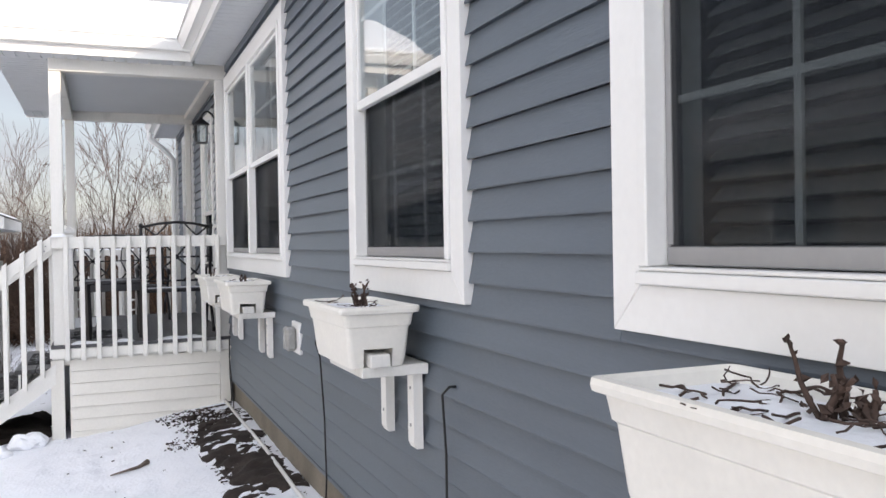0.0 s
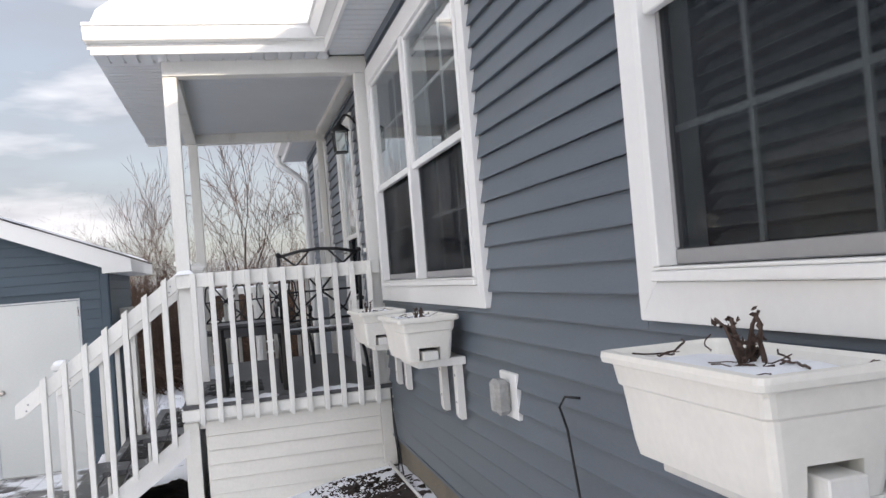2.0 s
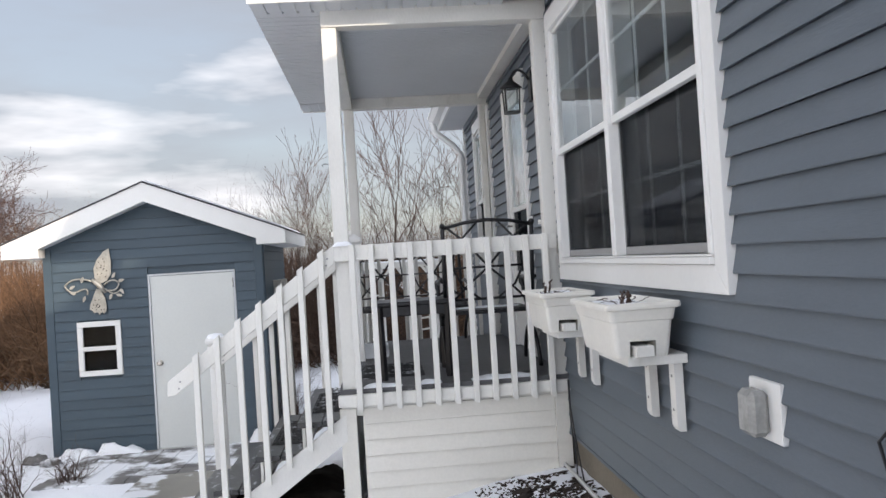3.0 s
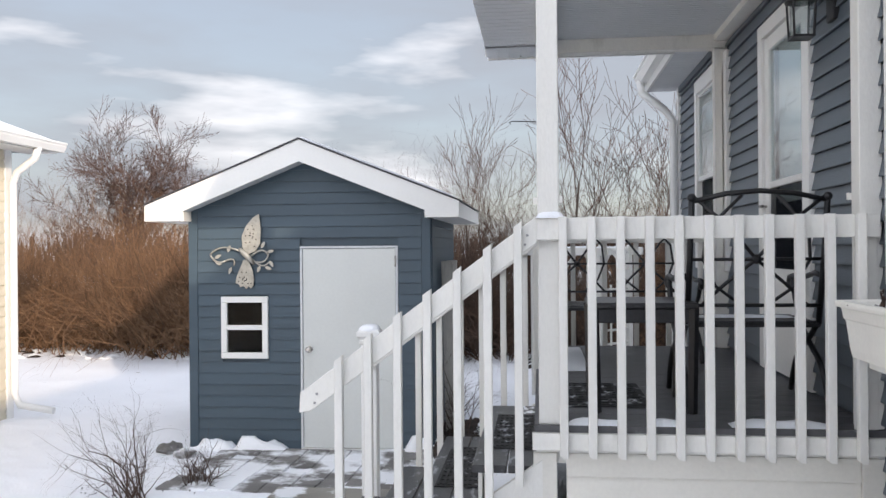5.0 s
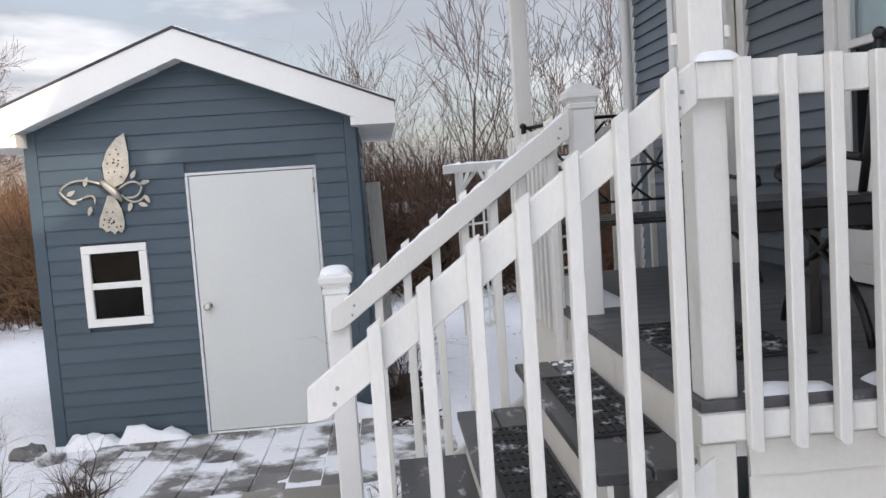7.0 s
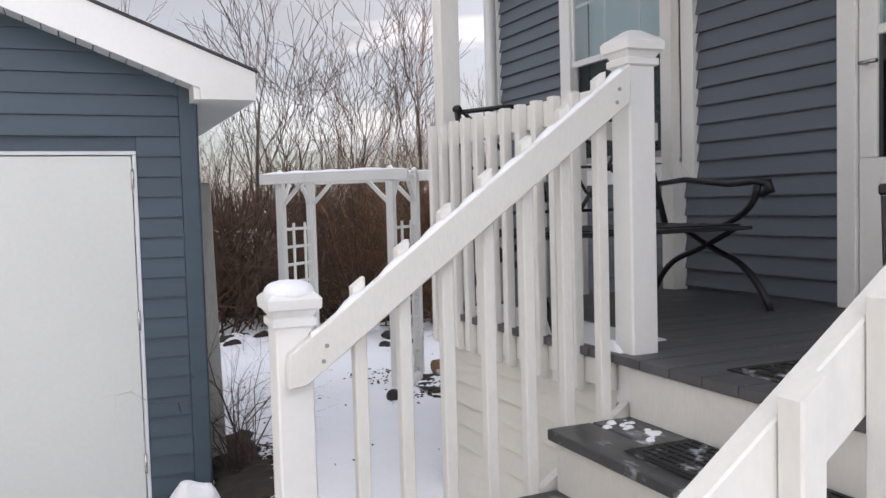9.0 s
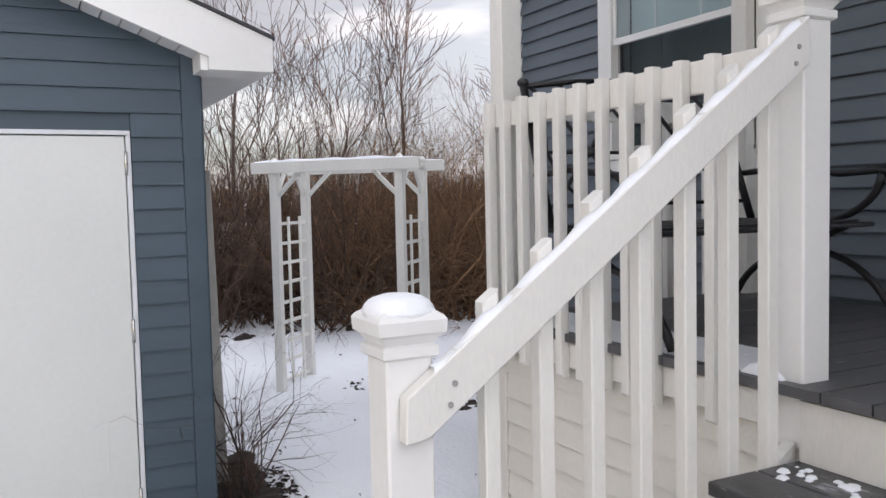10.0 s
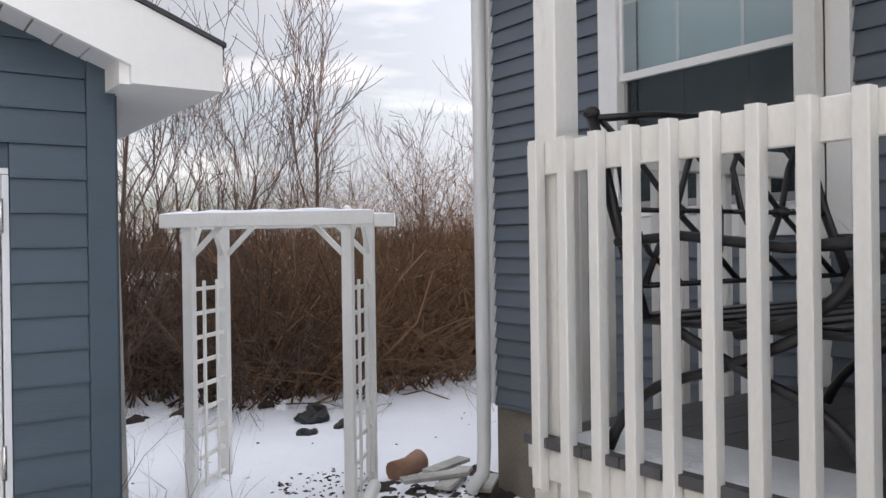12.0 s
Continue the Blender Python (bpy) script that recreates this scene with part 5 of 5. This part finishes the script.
# wet concrete walk that runs from the stairs to the pavers
WET_SLAB = material("wet_concrete", (0.20, 0.185, 0.155), 0.35, 0.16, 2.5, 70, 0.3, tint=(0.80, 0.82, 0.85), tint_scale=2.6, tint_edge=(0.54, 0.60))
slab = thing("concrete_walk", "wet grey-brown concrete walk with thin snow on it beside the stairs", "path")
for k in range(2):
    y0, y1 = (0.30, 1.24)[k], (1.248, 2.33)[k]
    zs = ground_z(-2.9, (y0 + y1) / 2)
    part("concrete_slab", boxed(-3.34, -2.50, y0, y1, zs - 0.08, zs + 0.022, 0.006), WET_SLAB, slab)
bm = bmesh.new()
heap(bm, -3.55, -3.05, 0.1, 1.25, ground_z(-3.3, 0.7) - 0.01, 0.065, 16, 24, seed=41, rough=0.9)
part("snow_bank", bm, SNOW, None, "loose snow spilling over the edge of the walk", category="snow")
bm = bmesh.new()
zt = ground_z(-0.9, -1.55) + 0.02
tube(bm, [(-1.02, -1.63, zt), (-0.93, -1.57, zt + 0.004), (-0.84, -1.53, zt + 0.012), (-0.78, -1.48, zt + 0.03)], [0.005, 0.008, 0.012, 0.02], 7)
part("fallen_stick", bm, BARK, None, "short grey stick lying on the snow by the porch", category="stick")

# snow heap against the shed
for a, b, s in ((SHX0 + 0.05, -4.15, 1), (-4.25, -3.68, 4), (-2.64, -2.35, 6)):
    bm = bmesh.new()
    heap(bm, a, b, SHY - 0.20, SHY - 0.002, ground_z((a + b) / 2, SHY) - 0.04, 0.12, 14, 6, seed=s, rough=0.9)
    part("snow_drift", bm, SNOW, None, "lumpy snow drift along the foot of the shed", category="snow")

# rocks beside the path
def rock(x, y, r, snowy=False):
    bm = bmesh.new()
    bmesh.ops.create_icosphere(bm, subdivisions=3, radius=1, matrix=Matrix.Translation((x, y, ground_z(x, y) + r * 0.2)) @ Matrix.Diagonal((r, r * 0.75, r * 0.5, 1)))
    for v in bm.verts:
        v.co += v.normal * r * 0.3 * noise.noise(v.co * (2.2 / r))
    return part("rock", bm, SNOW if snowy else PAVER, None, "snow-capped rock by the bed" if snowy else "rough grey rock beside the shed", category="rock")


rock(-1.62, -0.12, 0.15, True)
rock(-1.83, -0.36, 0.12, True)
rock(-4.55, 3.45, 0.10)
rock(-4.75, 3.6, 0.12)

# bare soil showing where the snow has melted
def soil_patch(x0, x1, y0, y1, lift, label):
    bm = bmesh.new()
    nx, ny = max(6, int((x1 - x0) / 0.03)), max(6, int((y1 - y0) / 0.03))
    g = []
    for i in range(nx + 1):
        row = []
        for j in range(ny + 1):
            u, v = i / nx, j / ny
            x, y = x0 + (x1 - x0) * u, y0 + (y1 - y0) * v
            e = min(1, 5 * min(u, 1 - u)) * min(1, 8 * min(v, 1 - v))
            h = lift * (e - 0.55) + 0.030 * noise.noise((x * 3.1, y * 3.1, 7)) + 0.022 * noise.noise((x * 11, y * 11, 2)) + 0.012 * noise.noise((x * 31, y * 31, 2))
            row.append(bm.verts.new((x, y, ground_z(x, y) + near_noise(x, y) + h)))
        g.append(row)
    for i in range(nx):
        for j in range(ny):
            bm.faces.new((g[i][j], g[i + 1][j], g[i + 1][j + 1], g[i][j + 1])).smooth = True
    return part("bare_soil", bm, MULCH, None, label, kind="structure")


soil_patch(-0.46, 0.02, -7.6, 0.0, 0.016, "dark bare mulch along the foundation")
soil_patch(-2.45, -1.36, 0.0, 1.46, 0.12, "dark bare soil under the stairs")
soil_patch(-2.44, -1.98, 3.35, 4.9, 0.045, "dark bare soil beside the shed")
soil_patch(-0.7, 0.25, 4.7, 5.5, 0.004, "dark bare soil at the house corner")

# dark mulch and dead leaves beside the house, as loose debris
def debris(name, label, regions, seed, mat):
    rnd = random.Random(seed)
    bm = bmesh.new()
    for x0, x1, y0, y1, n, s in regions:
        for k in range(n):
            x, y = rnd.uniform(x0, x1), rnd.uniform(y0, y1)
            if noise.noise((x * 2.2, y * 1.3, 4)) + 0.35 * noise.noise((x * 9, y * 9, 2)) < rnd.uniform(-0.15, 0.12):
                continue
            z = ground_z(x, y) + near_noise(x, y) + 0.004
            a = rnd.uniform(0, math.tau)
            L, w = s * rnd.uniform(0.5, 1.6), s * rnd.uniform(0.2, 0.5)
            d = Vector((math.cos(a), math.sin(a), rnd.uniform(-0.3, 0.4)))
            e = Vector((-math.sin(a), math.cos(a), rnd.uniform(-0.5, 0.5)))
            p = Vector((x, y, z))
            vs = [bm.verts.new(q) for q in (p - d * L / 2, p + e * w / 2 + Vector((0, 0, 0.006)), p + d * L / 2, p - e * w / 2 + Vector((0, 0, 0.003)), p - Vector((0, 0, 0.01)))]
            bm.faces.new(vs[:4])
            bm.faces.new((vs[0], vs[1], vs[4]))
            bm.faces.new((vs[2], vs[3], vs[4]))
    return part(name, bm, mat, None, label, kind="stuff")


debris("dead_leaves", "dark dead leaves and mulch at the foot of the house and shed",
       [(-0.42, -0.02, -7.5, -0.02, 3200, 0.03), (-0.65, -0.05, -1.4, -0.05, 900, 0.026), (-1.3, -0.3, -6, -0.1, 90, 0.02),
        (-2.36, -1.95, 3.3, 4.4, 700, 0.045), (-1.0, 0.3, 4.8, 6.0, 500, 0.03), (-2.0, 1.2, 3.2, 7.0, 140, 0.03),
        (-4.9, -3.8, 1.9, 2.7, 90, 0.03), (-2.6, -1.5, 0.2, 1.4, 400, 0.05)], 5, MULCH)


# ---- bare shrubs and trees ----
def grow(segs, p, d, length, r, depth, rnd, spread, upward, kids=(2, 3), steps=4, wander=0.18):
    """Collects tapered limb segments as (points, radii)."""
    pts, rad = [p.copy()], [r]
    for i in range(steps):
        d = (d + Vector((rnd.gauss(0, wander), rnd.gauss(0, wander), rnd.gauss(0, wander) + upward * 0.12))).normalized()
        p = p + d * (length / steps)
        pts.append(p.copy())
        rad.append(r * (1 - 0.55 * (i + 1) / steps))
    segs.append((pts, rad))
    if depth == 0:
        return
    for i in range(1, steps + 1):
        n = rnd.randint(*kids) if i < steps else 2
        if i == 1 and depth > 1 and rnd.random() < 0.5:
            continue
        for k in range(n):
            ax = d.orthogonal().normalized()
            ax.rotate(Matrix.Rotation(rnd.uniform(0, math.tau), 3, d))
            ang = spread * rnd.uniform(0.5, 1.25)
            nd = (d * math.cos(ang) + ax * math.sin(ang)).normalized()
            grow(segs, pts[i], nd, length * rnd.uniform(0.38, 0.62), rad[i] * 0.55, depth - 1, rnd, spread, upward, kids, max(2, steps - 1), wander)


def limbs(name, segs, mat, parent, label, sides=3, kind=""):
    verts, faces = [], []
    for pts, rad in segs:
        side = None
        base = len(verts)
        for i, p in enumerate(pts):
            d = (pts[min(i + 1, len(pts) - 1)] - pts[max(i - 1, 0)]).normalized()
            s = d.orthogonal().normalized() if side is None else side
            s = s - d * s.dot(d)
            s = s.normalized() if s.length > 1e-5 else d.orthogonal().normalized()
            side = s
            o = d.cross(s)
            for k in range(sides):
                a = math.tau * k / sides
                verts.append(p + rad[i] * (math.cos(a) * s + math.sin(a) * o))
        for i in range(len(pts) - 1):
            for k in range(sides):
                a, b = base + i * sides, base + (i + 1) * sides
                faces.append((a + k, a + (k + 1) % sides, b + (k + 1) % sides, b + k))
    me = bpy.data.meshes.new(name)
    me.from_pydata(verts, [], faces)
    me.materials.append(mat)
    ob = new(name, me)
    ob.parent = parent
    return tagged(ob, label, kind=kind)


def tree(seed, h, r, label, stems=1, spread=0.6, kids=(1, 1), upward=0.5, depth=3, wander=0.10):
    rnd = random.Random(seed)
    t = thing("bare_tree", label, "tree", "bare trees behind the brush", at=(0, 0, 0))
    trunk, crown = [], []
    for s in range(stems):
        segs = []
        a = rnd.uniform(0, math.tau)
        lean = 0.08 if stems == 1 else (0.28 if depth == 3 else 0.14)
        d = Vector((math.cos(a) * lean, math.sin(a) * lean, 1)).normalized()
        grow(segs, Vector((rnd.uniform(-.15, .15) * (stems > 1), rnd.uniform(-.15, .15) * (stems > 1), -0.1)), d, h, r, depth, rnd, spread, upward, kids, 7, wander)
        for q in segs:
            (trunk if q[1][0] > r * 0.5 else crown).append(q)
    limbs("trunk", trunk, BARK, t, "grey-brown trunk", 6)
    limbs("crown", [(p, [max(x, 0.0038) for x in q]) for p, q in crown], TWIG, t, "fine bare twigs", 3)
    return t


def shrub_mesh(seed, n, h, spread, r=0.006, kids=(0, 2), depth=1, radius=1.0):
    rnd = random.Random(seed)
    segs = []
    for k in range(n):
        a, q = rnd.uniform(0, math.tau), radius * rnd.random() ** 0.5
        p = Vector((q * math.cos(a), q * math.sin(a), -0.05))
        b = rnd.uniform(0, math.tau)
        d = Vector((math.cos(b) * spread, math.sin(b) * spread, 1)).normalized()
        grow(segs, p, d, h * rnd.uniform(0.45, 1.2), r * rnd.uniform(0.6, 1.4), depth, rnd, 0.75, 0.0, kids, 4, 0.24)
    return segs


# brush bank
variants = []
for k, (mat, hh) in enumerate(((BRUSH, 1.85), (BRUSH, 1.55), (BRUSH_SHADED, 1.9), (BRUSH_SHADED, 1.6))):
    segs = shrub_mesh(40 + k, 230, hh, 0.85, 0.010, (0, 2), 2, 1.05)
    variants.append(limbs("thicket", segs, mat, None, "dense rust-brown leafless brush thicket" if mat is BRUSH else "dense leafless brush thicket coloured dark brown as in shade", 3, "stuff"))
rnd = random.Random(77)
spots = []
for i in range(26):
    x = -17 + i * 1.05
    for row in range(2):
        y = 10.6 + row * 1.3 + rnd.uniform(-0.3, 0.3) - 1.3 * smooth(x, -4.5, 1.0) + 0.08 * max(0, -6 - x)
        spots.append((x + rnd.uniform(-0.3, 0.3), y))
used = set()
for i, (x, y) in enumerate(spots):
    # darker copies stand in for the shaded stretch of the bank
    dark = -4.5 < x < 0.2
    v = rnd.choice(variants[2:] if dark else variants[:2])
    m = Matrix.LocRotScale((x, y, ground_z(x, y)), Euler((0, 0, rnd.uniform(0, 6.28))), Vector((1, 1, rnd.uniform(0.85, 1.15))))
    if v.name not in used:
        v.matrix_basis = m
        used.add(v.name)
    else:
        o = new("thicket", v.data)
        o.matrix_basis = m
        tagged(o, v["label"], kind="stuff")

# trees
T = [tree(3, 2.9, 0.070, "tall twin-stemmed bare tree with a rounded crown of fine twigs", 2, 0.80, (1, 2), 0.35, 4, 0.08),
     tree(2, 2.5, 0.028, "slender bare tree with several rising whips", 3, 0.62, (0, 1), 0.45, 3, 0.08),
     tree(5, 2.0, 0.022, "small bare tree with fine reddish twigs", 2, 0.6, (0, 1), 0.7, 3, 0.08),
     tree(9, 2.8, 0.038, "bare tree with one leaning stem", 1, 0.52, (1, 1), 0.5, 3, 0.08)]
places = [(-10.6, 14.2, 0, 1.0), (-0.15, 10.4, 1, 0.9), (3.3, 10.8, 2, 0.85), (-0.75, 10.0, 3, 1.0)]
for (x, y, k, s) in places:
    T[k].location = (x, y, ground_z(x, y) - 0.05)
    T[k].scale = (s, s, s)
for x, y, k, s, a in ((0.55, 10.4, 1, 0.95, 100), (1.5, 10.6, 3, 1.0, 200), (1.05, 10.9, 2, 1.0, 90), (-1.9, 11.2, 1, 0.85, 250),
                      (-2.7, 11.5, 3, 0.85, 140), (-3.9, 12.6, 2, 0.85, 100), (-5.2, 13.4, 2, 0.8, 10), (4.6, 11.6, 1, 0.85, 190),
                      (6.4, 13.0, 3, 0.9, 300), (-12.8, 17.0, 2, 1.2, 40), (-14.6, 16.5, 1, 0.9, 70), (0.2, 11.3, 2, 1.1, 210)):
    o = copy_thing(T[k], Matrix.LocRotScale((x, y, ground_z(x, y) - 0.05), Euler((0, 0, radians(a))), Vector((1, 1, 1))))
    o.scale = (s, s, s)

# snow and torn turf along the foot of the brush
rnd = random.Random(19)
for name, mat, n, label in (("snow_clumps", SNOW, 150, "broken clumps of snow at the foot of the brush"), ("turf_clumps", MULCH, 50, "brown turf showing at the foot of the brush")):
    bm = bmesh.new()
    for k in range(n):
        x = rnd.uniform(-12, -5) if k % 2 else rnd.uniform(-2.2, 2.6)
        y = (9.75 if x < -4 else 8.35 - 0.25 * max(0, x)) + rnd.uniform(-0.25, 0.45)
        q = rnd.uniform(0.03, 0.11)
        heap(bm, x - q, x + q, y - q * 0.6, y + q * 0.6, ground_z(x, y) - 0.01, q * rnd.uniform(0.3, 0.7), 5, 4, seed=k, rough=0.95)
    part(name, bm, mat, None, label, kind="stuff")

# low bare bush by the path, and one beside the shed
for name, x, y, h, n, label, sd in (("bare_bush", -4.36, 2.12, 0.52, 30, "small leafless bush with upright twigs in the snow", 3),
                                    ("bare_bush", -4.05, 2.55, 0.26, 30, "low dead tuft poking through the snow", 9),
                                    ("bare_bush", -2.20, 4.15, 0.62, 24, "scraggly leafless bush beside the shed corner", 12),
                                    ("bare_bush", -2.30, 2.0, 0.16, 10, "thin dead stems beside the stairs", 15)):
    b = thing(name, label, "bush", at=(x, y, ground_z(x, y)))
    limbs("crown", shrub_mesh(sd, n, h, 0.38, 0.005, (0, 2), 2, 0.10), TWIG_BLACK, b, "", 4)

# ---- the neighbouring house ----
NX = -7.22
nb = thing("neighbour_house", "cream vinyl sided neighbouring house with white trim", "house")
NY0, NY1 = -14.0, 5.0
part("wall", boxed(NX - 8, NX - 0.02, NY0, NY1 - 0.0, -0.2, 2.9), TAN, nb)
bm = bmesh.new()
box(bm, NX - 0.10, NX + 0.012, NY1 - 0.10, NY1 + 0.012, -0.1, 2.87, 0.003)
part("corner_post", bm, WHITE, nb)
bm = bmesh.new()
prism(bm, [(NX + 0.35, 2.95), (NX - 4, 4.5), (NX - 8.4, 2.95), (NX - 8.4, 2.88), (NX + 0.35, 2.88)], "y", NY0 - 0.3, NY1 + 0.35)
part("roof", bm, SHINGLE, nb)
bm = bmesh.new()
prism(bm, [(NX + 0.34, 2.955), (NX + 0.34, 3.0), (NX - 4, 4.58), (NX - 8.3, 3.0), (NX - 4, 4.505)], "y", NY0 - 0.28, NY1 + 0.33)
part("roof_snow", bm, SNOW, nb)
part("soffit", boxed(NX - 0.02, NX + 0.34, NY0 - 0.3, NY1 + 0.35, 2.86, 2.875), WHITE, nb)
bm = bmesh.new()
prism(bm, [(NX + 0.35 - u, 2.87 + v) for u, v in GUT], "y", NY0 - 0.3, NY1 + 0.36)
part("gutter", bm, WHITE, nb)
bm = bmesh.new()
tube(bm, [(NX + 0.40, 4.9, 2.88), (NX + 0.36, 4.9, 2.76), (NX + 0.12, 4.95, 2.62), (NX + 0.06, 4.96, 2.5), (NX + 0.06, 4.96, 0.18), (NX + 0.12, 4.96, 0.06), (NX + 0.5, 4.98, 0.0)], 0.04, 8)
part("downspout", bm, WHITE, nb)
for y0, y1 in ((-11, -9.8), (-7.5, -6.3), (-4.2, -3.0), (0.0, 1.2)):
    w = new("window")
    w.parent = nb
    bm = bmesh.new()
    for q in ((y0, y1, 1.0, 1.09), (y0, y1, 2.31, 2.4), (y0, y0 + 0.09, 1.091, 2.309), (y1 - 0.09, y1, 1.091, 2.309), (y0 + 0.09, y1 - 0.09, 1.68, 1.72)):
        box(bm, NX - 0.018, NX + 0.04, *q)
    part("frame", bm, WHITE, w)
    part("pane", boxed(NX - 0.018, NX - 0.004, y0 + 0.09, y1 - 0.09, 1.09, 2.31), SCREEN, w, "dark window glass")

# ---- far woods ----
rnd = random.Random(5)
bm = bmesh.new()
segs = []
for k in range(2600):
    x, y = rnd.uniform(-60, 60), rnd.uniform(55, 70)
    h = rnd.uniform(2.0, 4.2) + 1.0 * noise.noise((x * 0.08, 2, 1))
    p = Vector((x, y, -0.5))
    segs.append(([p, p + Vector((rnd.uniform(-.3, .3), 0, h * 0.5)), p + Vector((rnd.uniform(-.6, .6), 0, h))], [0.16, 0.10, 0.02]))
limbs("far_woods", segs, BRUSH_SHADED, None, "distant line of bare brown woods", 3, "stuff")

# ---- lapped siding, board by board ----
def lap_shape(z):
    return [(0.0118, z + 0.004), (-0.006, z + 0.004), (-0.0175, z), (-0.0185, z + 0.006), (-0.012, z + 0.032), (-0.004, z + 0.07), (-0.0005, z + PITCH), (0.0118, z + PITCH)]


def siding_run(y0, y1, z, top):
    bm = bmesh.new()
    pts = [(u, min(v, top)) for u, v in lap_shape(z)]
    prism(bm, pts, "y", y0, y1)
    part("siding_board", bm, SIDING, wall)


k = 0
z = SID_BOT
END = HOUSE_Y1 - 0.095
while z < 3.29:
    zc = z + PITCH / 2
    top = min(z + PITCH, 3.27)
    if top - z < 0.02:
        break
    cuts = sorted(((h[0] - 0.001, h[1] + 0.001) for h in HOLES if h[2] < z + PITCH - 0.004 and h[3] > z + 0.004), key=lambda c: c[0])
    y = HOUSE_Y0 + 0.01
    for a, b in cuts + [(END, END)]:
        if a - y > 0.02:
            siding_run(y, a, z, top)
        y = b
    # fill slivers above and below openings
    for h in HOLES:
        if h[2] < z + PITCH - 0.004 and h[2] > z + 0.004:
            bm = bmesh.new()
            prism(bm, [(u, min(v, h[2] - 0.001)) for u, v in lap_shape(z)], "y", h[0], h[1])
            part("siding_board", bm, SIDING, wall)
    z += PITCH

SP = 0.1035
z = z0
while z < 2.62:
    def span_at(zz):
        if zz < gable_z(SHX1):
            return SHX0 + 0.087, SHX1 - 0.087
        hw = max(0.0, (2.60 - zz) / SSL)
        return max(SHX0 + 0.087, SC - hw), min(SHX1 - 0.087, SC + hw)
    xa, xb = span_at(z)
    xc, xd = span_at(z + SP)
    runs = []
    if xb - xa > 0.1:
        cuts = []
        if z < DZ1 - 0.004:
            cuts.append((DX0 - 0.001, DX1 + 0.001))
        if z + SP > SW[2] and z < SW[3]:
            cuts.append((SW[0] + 0.006, SW[1] - 0.006))
        cuts.sort()
        x = xa
        for a, b in cuts + [(xb, xb)]:
            if a - x > 0.01:
                runs.append((x, a))
            x = b
    for a, b in runs:
        bm = bmesh.new()
        ta, tb_ = max(a, xc) if a == xa else a, min(b, xd) if b == xb else b
        if tb_ <= ta:
            tb_ = ta + 0.01
        f0 = [(SHY + 0.019, z), (SHY - 0.010, z), (SHY - 0.010, z + 0.008), (SHY + 0.001, z + SP - 0.001), (SHY + 0.019, z + SP - 0.001)]
        va = [bm.verts.new((a if v < z + 0.05 else ta, u, v)) for u, v in f0]
        vb = [bm.verts.new((b if v < z + 0.05 else tb_, u, v)) for u, v in f0]
        bm.faces.new(va)
        bm.faces.new(vb[::-1])
        for i in range(5):
            bm.faces.new((va[i], vb[i], vb[(i + 1) % 5], va[(i + 1) % 5]))
        part("siding_board", bm, SHED_SIDING, shed_wall)
    if z < 2.05:
        bm = bmesh.new()
        prism(bm, [(SHX1 - 0.019, z), (SHX1 + 0.010, z), (SHX1 + 0.010, z + 0.008), (SHX1 - 0.001, min(z + SP, 2.1) - 0.001), (SHX1 - 0.019, min(z + SP, 2.1) - 0.001)], "y", SHY + 0.101, SHY + SHD)
        part("siding_board", bm, SHED_SIDING, shed_wall)
    z += SP

z = -0.1
while z < 2.8:
    for a, b in ((-14.0, -11.0), (-9.8, -7.5), (-6.3, -4.2), (-3.0, 0.0), (1.2, 4.895)) if 0.92 < z < 2.39 else ((-14.0, 4.895),):
        bm = bmesh.new()
        prism(bm, [(NX - 0.02, z), (NX + 0.006, z), (NX + 0.006, z + 0.01), (NX - 0.008, z + 0.113), (NX - 0.02, z + 0.113)], "y", a, b)
        part("siding_board", bm, TAN, nb)
    z += 0.114
